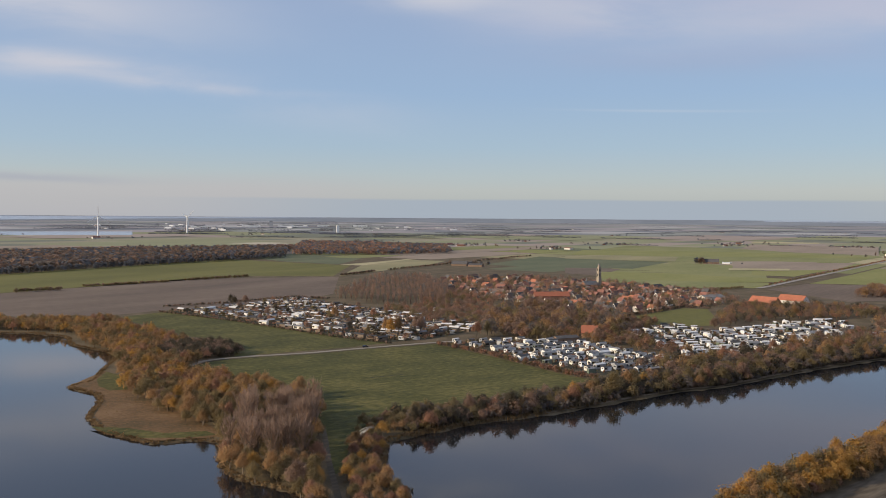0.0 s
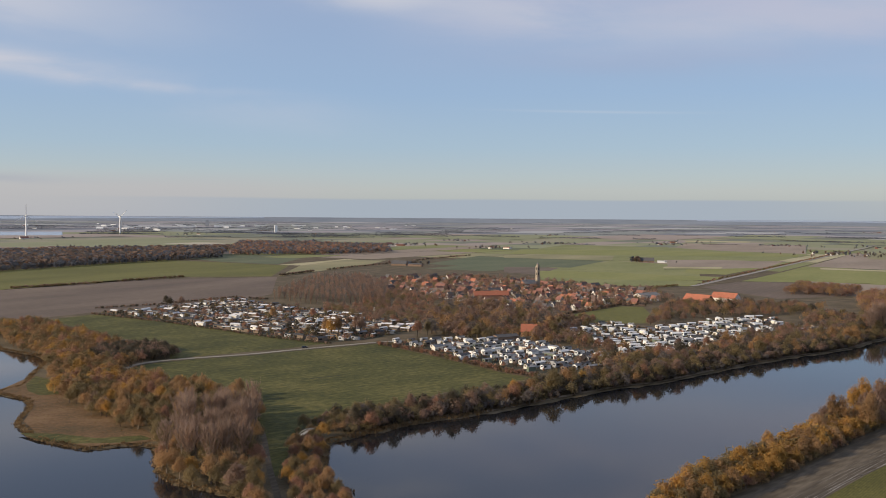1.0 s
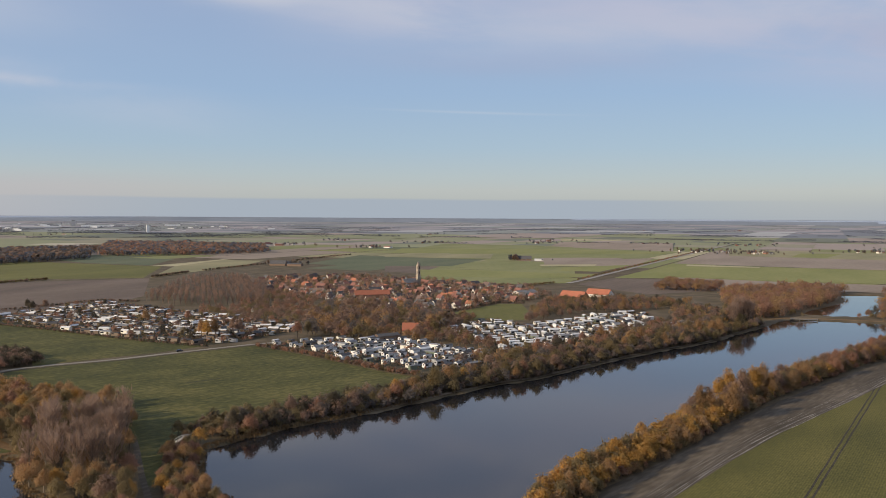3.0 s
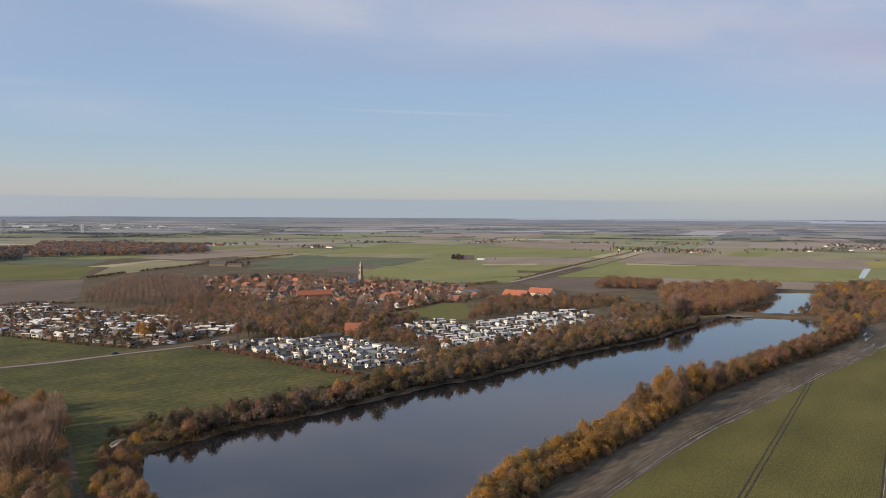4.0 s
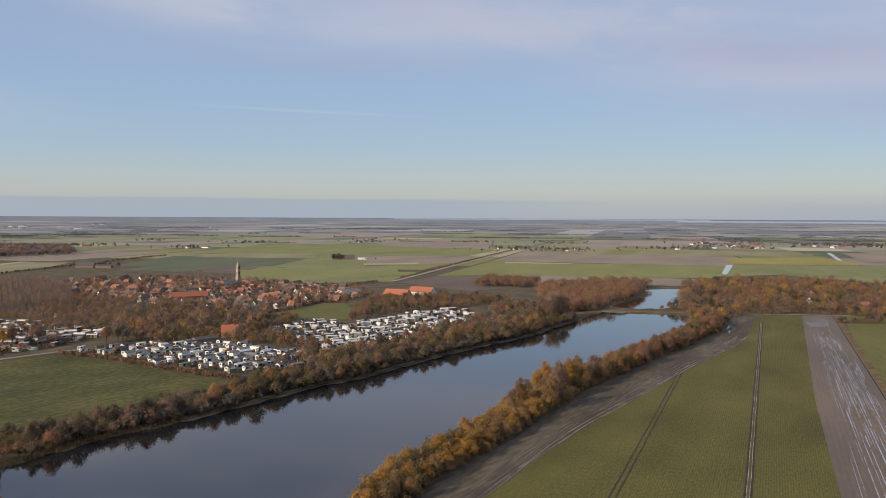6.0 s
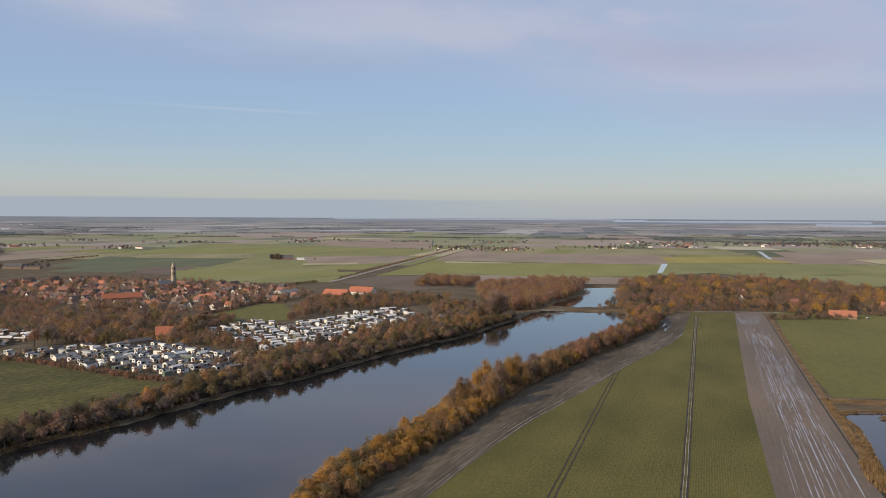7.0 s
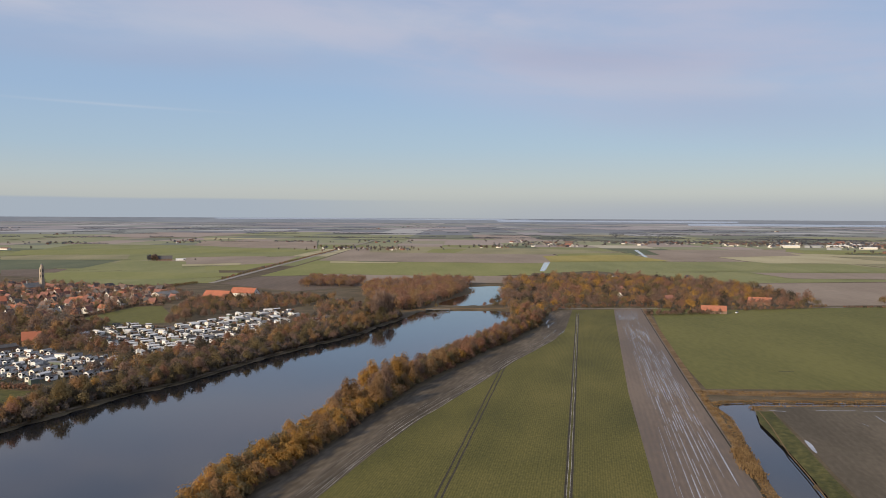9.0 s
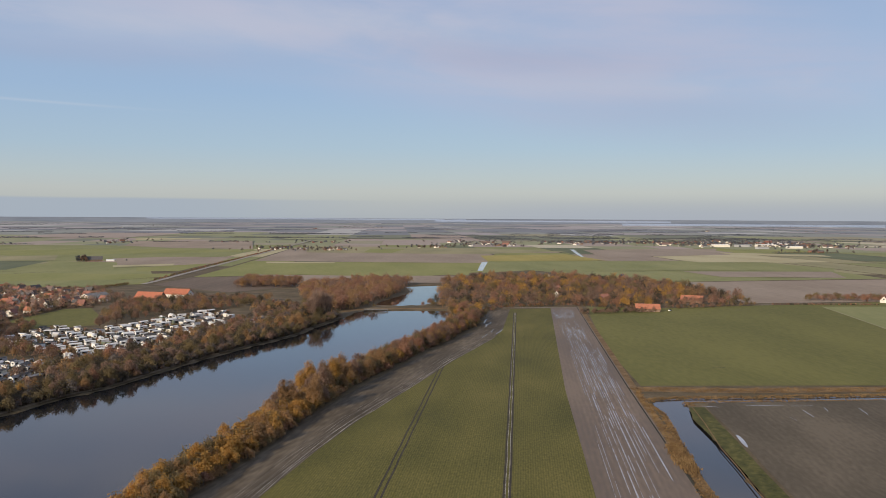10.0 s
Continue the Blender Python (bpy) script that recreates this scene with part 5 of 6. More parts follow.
def add_house(p, x, y, head, wall, tile, label, group="", category="house", s=1.0, far=False, name="house"):
    root = new(name)
    k = rim_scale(x, y) * s
    root.matrix_basis = Matrix.Translation(rim(x, y, 0.03)) @ pose(0, 0, 0, 0, 0, head) @ Matrix.Diagonal((k, k, k, 1))
    set_mat(part("wall", p.wall, None, root), wall)
    set_mat(part("roof", p.roof, None, root), tile)
    if not far:
        if p.chimney:
            part("chimney", p.chimney, None, root)
        for w in p.windows:
            part("window", w, None, root)
        part("door", p.door, None, root)
    return tagged(root, label, category, group)


random.seed(5)
VILLAGE = [(20, 1030), (60, 1090), (122, 1190), (192, 1200), (250, 1120), (315, 1030), (288, 893), (235, 875), (199, 815), (158, 825), (125, 790), (108, 887), (46, 960)]
for x, y in scatter(VILLAGE, 18.8, 0.3):
    if inside((x, y), [(148, 760), (262, 868), (245, 735), (175, 705)]) or math.hypot(x - 185, y - 1090) < 24 or math.hypot(x - 116, y - 942) < 24 or math.hypot(x - 288, y - 945) < 24:
        continue
    w_ = random.choices(("red", "brown", "white"), (3.5, 2.5, 7))[0]
    t_ = random.choices(("orange", "red", "brown", "grey"), (1.3, 4.5, 3.2, 4))[0]
    add_house(random.choices(HOUSES, (5, 4, 4, 1))[0], x, y, 35.0 + random.choice((0, 90)) + random.uniform(-12, 12), BRICK[w_], TILE[t_], f"{w_} brick village house with {t_} tiled gable roof", "houses of the village", s=random.uniform(0.72, 0.95))
for x, y in scatter([(-29, 1040), (20, 1035), (60, 1095), (133, 1230), (133, 1290), (1, 1261)], 30, 0.35):
    w_, t_ = random.choice(("red", "brown", "white")), random.choice(("orange", "brown", "grey", "red"))
    add_house(random.choice(HOUSES[:3]), x, y, 35.0 + random.choice((0, 90)), BRICK[w_], TILE[t_], f"{w_} brick village house with {t_} tiled gable roof", "houses of the village", far=True)
wood("garden_trees", [(x, y, random.choice((random.uniform(3.5, 6.5), random.uniform(5, 10)))) for x, y in scatter([(-40, 1010), (20, 1250), (120, 1290), (200, 1215), (330, 1040), (310, 880), (235, 868), (205, 815), (150, 790), (100, 870), (46, 940)], 9.2, 0.5)], "bare and rust-brown garden trees between village houses", ["twig", "twig", "olive", "rust", "dark", "twig"], PLANS["wood"], "trees", thin=0.42, big=1.35)
add_house(LONG, 116, 940, 8, BRICK["red"], TILE["bright"], "long terraced row with bright orange tiled roof", category="row house", name="row_house")
add_house(SHED, 288, 945, 33, BRICK["white"], M_SLATE, "wide grey-roofed village workshop", category="workshop", name="workshop")
add_house(BARN, 330, 900, -52, BRICK["red"], TILE["bright"], "large barn with bright orange tiled roof", "barns behind the caravan park", "barn", 0.84, name="barn")
add_house(BARN, 368, 922, -52, BRICK["white"], TILE["bright"], "large barn with orange tiled roof and white gable", "barns behind the caravan park", "barn", 0.84, name="barn")
add_house(HOUSES[1], 109, 650, -12, BRICK["red"], TILE["bright"], "house with a steep bright orange tiled roof", name="house", s=1.15)
add_house(SHED, 88, 627, 25, BRICK["brown"], TILE["grey"], "flat dark park building with a grey roof", category="park building", s=0.6, name="park_building")
for i, (x, y, c, h) in enumerate(HOUSES_WOOD):
    big_ = i < 2
    add_house(BARN if big_ else HOUSES[i % 3], x, y, h, BRICK["brown" if big_ else "red" if i % 2 else "white"], TILE["orange" if i in (0, 1, 2) else ("red", "brown", "grey")[i % 3]],
              "farmhouse with a large orange tiled roof among trees" if big_ else "house half hidden among autumn trees", "houses in the wooded hamlet", s=0.66 if i < 2 else 1.0, name="farmhouse" if big_ else "house")
field("village_meadow", [(156, 768), (178, 796), (236, 862), (258, 856), (240, 765), (222, 722), (180, 722)], M_GREEN, "small green meadow between village and caravans", 0.07, "meadow")

# church
church = new("church")
church.matrix_basis = pose(196, 1106, 0, 0, 0, 30)
bm = bmesh.new()
box(bm, -1.9, -1.9, 0, 1.9, 1.9, 26.5)
for sx in (-1, 1):
    for sy in (-1, 1):
        box(bm, sx * 1.9 - 0.3, sy * 1.9 - 0.3, 0, sx * 1.9 + 0.3, sy * 1.9 + 0.3, 13)
tower = part("tower", bm, M_STONE, church, "tall slender pale stone tower")
for z in (6.5, 13.5, 20.2, 26.0):
    bm = bmesh.new()
    box(bm, -2.1, -2.1, z, 2.1, 2.1, z + 0.4)
    part("ledge", bm, M_STONE, tower)
for a in range(4):
    for z, hgt in ((15, 3.4), (21.4, 3.4)):
        bm = bmesh.new()
        box(bm, -0.6, -1.97, z, 0.6, -1.85, z + hgt)
        part("belfry_opening", bm, M_GLASS, tower, m=pose(0, 0, 0, 0, 0, 90 * a))
bm = bmesh.new()
bmesh.ops.create_cone(bm, cap_ends=True, segments=8, radius1=1.6, radius2=1.45, depth=3.0, matrix=Matrix.Translation((0, 0, 28)))
part("lantern", bm, M_STONE, church, "pale octagonal stone lantern on the tower")
bm = bmesh.new()
bmesh.ops.create_cone(bm, cap_ends=True, segments=8, radius1=1.6, radius2=0.1, depth=1.6, matrix=Matrix.Translation((0, 0, 30.3)))
part("cap", bm, M_SLATE, church)
nave = house_plan(20, 9, 5.0, 9.5, False)
part("nave", nave.wall, None, church, m=pose(-15, 0, 0))
set_mat(part("nave_roof", nave.roof, None, church, "grey slate nave roof", m=pose(-15, 0, 0)), M_SLATE)
bm = bmesh.new()
bmesh.ops.create_cone(bm, cap_ends=True, segments=6, radius1=1.3, radius2=0.1, depth=5, matrix=Matrix.Translation((-20, 0, 11.5)))
part("ridge_turret", bm, M_SLATE, church)
tagged(church, "village church with a tall slender pale stone tower", "church")

# ---- farms and hamlets of the far polder ----
random.seed(9)
ASH = [BRICK["white"], BRICK["red"], BRICK["brown"], WHITE_PANEL["cream"]]


def farm(x, y, n, spread, group, trees=True):
    for k in range(n):
        a, b = x + random.uniform(-1, 1) * spread, y + random.uniform(-1, 1) * spread
        t_ = random.choices(("red", "grey", "brown"), (2, 3, 3))[0]
        p = random.choices((HOUSES[0], HOUSES[1], HOUSES[3], BARN, SHED), (4, 4, 2, 1, 1))[0]
        add_house(p, a, b, random.uniform(0, 180), random.choice(ASH), TILE[t_], f"distant farm building with {t_} tiled roof", group, "farm building", 0.85, True, "farm_building")
    return [(x + random.gauss(0, spread * 0.9), y + random.gauss(0, spread * 0.9), random.uniform(6, 11)) for _ in range(n * 5 if trees else 0)]


add_house(BARN, 528, 1735, -17, BRICK["brown"], TILE["grey"], "dark barn of the lone farm", "buildings of the lone farm", "barn", 0.9, True, "barn")
add_house(SHED, 556, 1722, -17, WHITE_PANEL["white"], ROOF_PANEL["white"], "white shed of the lone farm", "buildings of the lone farm", "shed", 0.6, True, "farm_shed")
far_spots = [(505 + random.uniform(-9, 9), 1740 + random.uniform(-9, 9), random.uniform(9, 14)) for _ in range(14)] + [(random.uniform(520, 590), 1716, 4) for _ in range(9)]
for x, y, h, p in ((30, 1590, -20, BARN), (58, 1568, -20, SHED), (46, 1600, 70, HOUSES[3])):
    add_house(p, x, y, h, BRICK["brown"], TILE["grey"], "dark-roofed barn of a polder farm", "buildings of the dark barn farm", "barn", 0.85, True, "barn")
far_spots += [(random.uniform(5, 85), 1612 + random.uniform(-6, 10), random.uniform(6, 10)) for _ in range(16)]
far_spots += farm(1180, 2080, 16, 95, "houses of the roadside hamlet") + farm(1560, 2050, 5, 50, "houses of a far farm") + farm(1820, 2080, 7, 80, "houses of a far hamlet")
for x, y, n, spread in ((2050, 2350, 8, 120), (2260, 2120, 9, 120), (2480, 1960, 12, 130), (2700, 1850, 12, 140), (2900, 1700, 10, 140), (2600, 1500, 9, 90), (2760, 1420, 8, 90), (2240, 1230, 3, 40)):
    far_spots += farm(x, y, n, spread, "houses of the far village")
for x, y, n, spread in ((2420, 2120, 14, 150), (2620, 2080, 14, 150), (2820, 1900, 14, 150), (2700, 1650, 12, 130), (2450, 1760, 10, 120)):
    far_spots += farm(x, y, n, spread, "houses of the far village")
for x, y, L_, W_, h_, hd in ((2425, 1640, 50, 30, 6, -28), (2490, 1600, 44, 34, 7, -28), (2560, 1565, 60, 26, 6, -28), (2640, 1525, 46, 24, 5, -28), (2370, 1460, 36, 18, 5, -20), (2500, 1432, 48, 16, 5, -30), (2700, 1600, 50, 24, 6, -28)):
    hall = new("glasshouse")
    hall.matrix_basis = pose(x, y, 0, 0, 0, hd)
    bm = bmesh.new()
    box(bm, -L_ / 2, -W_ / 2, 0, L_ / 2, W_ / 2, h_)
    part("wall", bm, WHITE_PANEL["cream" if L_ > 47 else "grey"], hall)
    for k in range(4):
        roof = gable_roof(L_ - 0.8, W_ / 4 - 0.8, h_ + 0.05, h_ + 2.0, 0.3, 0.15)
        part("roof", roof, ROOF_PANEL["grey" if L_ < 47 else "white"], hall, m=pose(0, (k - 1.5) * W_ / 4, 0))
    tagged(hall, "long low white hall at the far village", "hall", "white halls of the far village")
for x, y in ((960, 2900), (560, 2900), (300, 2500), (-800, 2300), (1300, 2750), (1550, 2600), (60, 2700), (-250, 3000)):
    far_spots += farm(x, y, 4, 55, "buildings of a far farm")
for k in range(34):
    az, d = radians(random.uniform(-32, 66)), random.uniform(3200, 8500)
    far_spots += farm(math.sin(az) * d, math.cos(az) * d, 2, 60, "farms on the horizon")
for x, y, u, v, lu, wv in FAR_PLOTS:
    d = math.hypot(x, y)
    if 2600 < d < 4200 and random.random() < 0.06:
        # a close row along one side of the plot
        for i in range(int(min(wv, 260) / 2.6)):
            uu, vv = u + random.uniform(-2, 2), v + 2.6 * i
            far_spots.append((uu * UX + vv * UY, uu * UY - vv * UX, random.uniform(2.5, 5.5)))
misty = []
for k in range(290):
    d = 1 / random.uniform(1 / 16000, 1 / 3600)
    az = radians(random.gauss(-9, 8)) if k < 60 else radians(random.uniform(-36, 70))
    n = random.randint(10, 60)
    step, lean = random.uniform(5, 8) * max(1.0, d / 5000), random.uniform(-0.5, 0.5)
    for i in range(n):
        r, q = (i - n / 2) * step, (i - n / 2) * step * lean + random.gauss(0, 8)
        if d * math.cos(az) < 5200 and math.degrees(az) < -17:
            continue
        misty.append((math.sin(az) * (d + q) + math.cos(az) * r, math.cos(az) * (d + q) - math.sin(az) * r, random.uniform(5, 9.5)))
# the blue-grey here is the haze tint of the mist crowns
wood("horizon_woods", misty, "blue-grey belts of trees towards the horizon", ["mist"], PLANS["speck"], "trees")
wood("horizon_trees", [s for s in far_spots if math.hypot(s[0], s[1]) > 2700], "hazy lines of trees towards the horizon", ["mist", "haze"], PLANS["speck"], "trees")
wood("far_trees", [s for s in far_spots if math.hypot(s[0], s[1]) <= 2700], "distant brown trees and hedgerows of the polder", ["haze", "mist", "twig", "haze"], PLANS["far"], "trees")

# town, sea arms and turbines on the horizon
for k in range(40):
    az, d = radians(random.uniform(-22, 2)), random.uniform(5200, 9000)
    add_house(random.choice((SHED, LONG, BARN, HOUSES[3])), math.sin(az) * d, math.cos(az) * d, random.uniform(-20, 20), WHITE_PANEL["white"], ROOF_PANEL[random.choice(("white", "grey"))], "distant pale building of the coastal town", "buildings of the coastal town", "building", 1.15, True, "town_building")


def sector(name, az0, az1, d0, d1, mat, label, z=1.5, category="water"):
    n = 16
    pts = [(math.sin(radians(az0 + (az1 - az0) * i / n)) * d1, math.cos(radians(az0 + (az1 - az0) * i / n)) * d1) for i in range(n + 1)]
    pts += [(math.sin(radians(az1 + (az0 - az1) * i / n)) * d0, math.cos(radians(az1 + (az0 - az1) * i / n)) * d0) for i in range(n + 1)]
    return field(name, pts, mat, label, z, category)


# the sky mirrored in far water is put into this light base colour
M_SEA = material("sky_pale_sea_water", [(0.3, (0.30, 0.335, 0.375)), (0.7, (0.36, 0.395, 0.435))], 0.002, 3, rough=0.25, spec=0.5)
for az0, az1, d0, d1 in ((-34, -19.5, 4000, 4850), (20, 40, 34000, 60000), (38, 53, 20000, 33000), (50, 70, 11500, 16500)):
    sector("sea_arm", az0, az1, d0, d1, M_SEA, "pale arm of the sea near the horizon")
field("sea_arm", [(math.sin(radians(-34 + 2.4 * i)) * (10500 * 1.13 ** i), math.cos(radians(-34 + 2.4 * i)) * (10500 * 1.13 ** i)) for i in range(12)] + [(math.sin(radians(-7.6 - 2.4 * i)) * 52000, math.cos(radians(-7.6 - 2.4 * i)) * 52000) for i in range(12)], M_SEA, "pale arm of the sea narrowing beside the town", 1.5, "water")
# the ditches' glint is painted: the pale puddle colour stands for reflected sky
field("ditch", [(944, 1100), (1138, 1312), (1152, 1306), (956, 1094)], M_PUDDLE, "water-filled ditch between fields, sky's glint in its colour", 0.2, "water")
field("ditch", [(1818, 1716), (1828, 1711), (1497, 1371), (1489, 1374)], M_PUDDLE, "water-filled ditch between fields, sky's glint in its colour", 0.2, "water")
M_TURBINE = material("white_turbine_paint", [(0.3, (0.72, 0.73, 0.74)), (0.7, (0.80, 0.81, 0.82))], 0.3, 2, rough=0.4)


def turbine(x, y, turn_, spin):
    k = rim_scale(x, y)
    root = new("wind_turbine")
    root.matrix_basis = Matrix.Translation(rim(x, y)) @ pose(0, 0, 0, 0, 0, turn_) @ Matrix.Diagonal((k, k, k, 1))
    bm = bmesh.new()
    bmesh.ops.create_cone(bm, cap_ends=True, segments=14, radius1=3.4, radius2=1.8, depth=80, matrix=Matrix.Translation((0, 0, 40)))
    part("mast", bm, M_TURBINE, root)
    bm = bmesh.new()
    box(bm, -2.0, -3, 79, 2.0, 8, 83)
    bmesh.ops.bevel(bm, geom=bm.edges[:], offset=0.7, segments=2, affect="EDGES")
    part("nacelle", bm, M_TURBINE, root)
    bm = bmesh.new()
    bmesh.ops.create_cone(bm, cap_ends=True, segments=12, radius1=1.7, radius2=0.5, depth=3, matrix=Matrix.Translation((0, -4.4, 81)) @ Matrix.Rotation(radians(90), 4, "X"))
    part("hub", bm, M_TURBINE, root)
    for b in range(3):
        bm = bmesh.new()
        v = [bm.verts.new(q) for q in ((-1.2, -0.3, 1), (1.2, 0.3, 1), (3.0, 0.4, 9), (-1.9, -0.4, 9), (1.0, 0.1, 48), (-0.5, -0.1, 48))]
        bm.faces.new((v[0], v[1], v[2], v[3]))
        bm.faces.new((v[3], v[2], v[4], v[5]))
        bmesh.ops.solidify(bm, geom=bm.faces[:], thickness=0.5)
        part("blade", bm, M_TURBINE, root, m=pose(0, -4.4, 81, 0, spin + 120 * b, 0))
    return tagged(root, "tall white three-bladed wind turbine on farmland", "wind turbine", "wind turbines")


turbine(-1400, 3560, 30, 0)
turbine(-1185, 4060, 60, 52)
TOWN_BLOCKS = [(-1406, 7165, 15, 44), (-1500, 6900, 60, 14), (-1250, 7000, 70, 12), (-1130, 6850, 55, 12), (-1420, 6600, 50, 10), (-1750, 6300, 60, 12), (-1000, 7300, 50, 14), (-1620, 7300, 70, 14), (-720, 7600, 60, 14)]
for tx, ty, hw, ht in TOWN_BLOCKS:
    blk = new("apartment_block")
    blk.matrix_basis = Matrix.Translation(rim(tx, ty)) @ pose(0, 0, 0, 0, 0, 10) @ Matrix.Diagonal((rim_scale(tx, ty),) * 3 + (1,))
    bm = bmesh.new()
    box(bm, -hw, -9, 0, hw, 9, ht)
    part("wall", bm, WHITE_PANEL["grey"] if ht > 25 else WHITE_PANEL["white"], blk)
    bm = bmesh.new()
    box(bm, -hw * 0.6, -6, ht, hw * 0.6, 6, ht + 4)
    part("roof_house", bm, ROOF_PANEL["grey"], blk)
    tagged(blk, "grey tower block of the far town" if ht > 25 else "long pale hall of the far town", "building", "blocks of the far town")
tw = new("tower_block")
tw.matrix_basis = Matrix.Translation(rim(-560, 4650)) @ pose(0, 0, 0, 0, 0, 15) @ Matrix.Diagonal((rim_scale(-560, 4650),) * 3 + (1,))
bm = bmesh.new()
box(bm, -7, -7, 0, 7, 7, 38)
box(bm, -5, -5, 38, 5, 5, 41)
part("wall", bm, WHITE_PANEL["white"], tw)
tagged(tw, "tall white silo tower beside the far town", "silo tower")

# ---- dam and bridge between lake and mere ----
ribbon("dam_bank", smooth_line([(432, 694), (450, 702), (474, 697), (500, 681), (520, 668), (532, 652)]), 9, M_REED, "brown reedy dam between lake and mere", 0.06, "dam")
for x, y in ((520, 690), (528, 684), (534, 696), (540, 705), (500, 712), (446, 712), (440, 706), (452, 712), (458, 719), (466, 722), (448, 705), (472, 717), (436, 712), (478, 712), (455, 706)):
    add_tree(x, y, random.choice(("bush", "shrub")), random.choice(("rust", "olive", "twig")), random.uniform(0.8, 1.1), "shrubs on the dam", "on the reedy dam")
M_CONCRETE = material("grey_concrete", [(0.3, (0.12, 0.11, 0.10)), (0.7, (0.20, 0.19, 0.17))], 0.3, 4, fine=2.0)
bridge = new("footbridge")
bridge.matrix_basis = pose(464, 688.5, -0.2, 0, 0, -33) @ Matrix.Diagonal((0.8, 1, 0.8, 1))
bm = bmesh.new()
box(bm, -14, -2, 0.5, 14, 2, 1.0)
part("deck", bm, M_CONCRETE, bridge)
for sy in (-1, 1):
    bm = bmesh.new()
    box(bm, -14, sy * 1.95 - 0.06, 1.9, 14, sy * 1.95 + 0.06, 2.05)
    part("rail", bm, M_CONCRETE, bridge)
    for i in range(8):
        bm = bmesh.new()
        box(bm, -13.9 + i * 3.97 - 0.08, sy * 1.95 - 0.08, 1.0, -13.9 + i * 3.97 + 0.08, sy * 1.95 + 0.08, 1.9)
        part("post", bm, M_CONCRETE, bridge)
for x in (-13.5, -4.5, 4.5, 13.5):
    bm = bmesh.new()
    box(bm, x - 0.4, -1.8, -3, x + 0.4, 1.8, 0.5)
    part("pier", bm, M_CONCRETE, bridge)
tagged(bridge, "low pale concrete footbridge between lake and mere", "bridge")

# ---- wet rows, ruts and reeds ----
random.seed(17)
DX, DY = 0.692, 0.722
puddles = []
for u0, u1, v0, v1, share, big in ((505, 545, -25, -6, 0.9, 0.5), (470, 500, -24, -8, 0.9, 0.45), (352, 402, -22, -6, 0.9, 0.7), (270, 352, -21, -4, 0.35, 0.7), (140, 290, -22, -3, 0.8, 1.0), (-60, 140, -24, -3, 0.55, 1.0), (402, 470, -24, -4, 0.1, 0.5)):
    v = v0
    while v < v1:
        u = u0 + random.uniform(-6, 16)
        while u < u1:
            L = random.choice((random.uniform(6, 18), random.uniform(16, 50), random.uniform(30, 80))) * big
            if random.random() < share:
                puddles.append((u + L / 2, v + random.uniform(-0.12, 0.12), L, random.choice((random.uniform(0.14, 0.32), random.uniform(0.28, 0.6)))))
            u += L + random.uniform(0.5, 4) * big
        v += random.choice((1.0, 1.0, 1.5))
verts_, faces_ = [], []
for u, v, L, w in puddles:
    b = len(verts_)
    for k in range(7):
        f = k / 6
        ww = w / 2 * (math.sin(math.pi * (0.06 + 0.88 * f)) ** 0.5) * random.uniform(0.7, 1.2)
        for sg in (1, -1):
            uu, vv = u + (f - 0.5) * L, v + sg * ww
            verts_.append((240 + uu * DX + vv * DY, 182 + uu * DY - vv * DX, 0.11))
    faces_ += [(b + 2 * k, b + 2 * k + 1, b + 2 * k + 3, b + 2 * k + 2) for k in range(6)]
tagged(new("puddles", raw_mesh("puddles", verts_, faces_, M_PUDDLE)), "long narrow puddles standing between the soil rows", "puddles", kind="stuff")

for x0, y0, x1, y1, w in ((498, 572, 478, 552, 0.7), (490, 556, 472, 541, 0.5), (474, 545, 462, 531, 0.8), (462, 512, 440, 495, 0.6), (458, 518, 444, 505, 0.4), (436, 500, 418, 486, 0.5), (506, 586, 500, 577, 0.6)):
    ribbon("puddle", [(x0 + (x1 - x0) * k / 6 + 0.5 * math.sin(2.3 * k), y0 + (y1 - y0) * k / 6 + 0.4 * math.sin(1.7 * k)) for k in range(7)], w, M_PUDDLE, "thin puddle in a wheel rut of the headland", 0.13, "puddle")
M_RUT = material("bare_wheel_rut", [(0.3, (0.032, 0.027, 0.018)), (0.7, (0.062, 0.052, 0.036))], 0.2, 5, fine=1.0, rough=0.9)
M_RUTWET = material("wet_pale_rut", [(0.40, (0.085, 0.068, 0.045)), (0.62, (0.34, 0.31, 0.265))], 0.06, 6, fine=0.5, rough=0.6, rough_var=0.3)
for (x0, y0), (x1, y1) in (((60, 132), (322, 411)), ((100, 118), (553, 595))):
    a = math.atan2(y1 - y0, x1 - x0)
    for sg in (-1, 1):
        line = [(x0 + (x1 - x0) * i / 40 - math.sin(a) * (sg * 1.0 + 0.08 * math.sin(i * 1.7)), y0 + (y1 - y0) * i / 40 + math.cos(a) * (sg * 1.0 + 0.08 * math.sin(i * 1.7))) for i in range(41)]
        ribbon("wheel_rut", line, 0.7, M_RUT, "dark muddy tramline rut through the crop", 0.1, "rut")
        if x0 > 80:
            ribbon("wheel_rut", [(x + math.sin(a) * sg * 0.5, y - math.cos(a) * sg * 0.5) for x, y in line], 0.26, M_RUTWET, "pale wet edge of a tramline rut", 0.11, "rut")
EDGE = [(100, 233), (126, 255), (167, 291), (210, 326), (276, 374), (336, 419), (424, 480)]
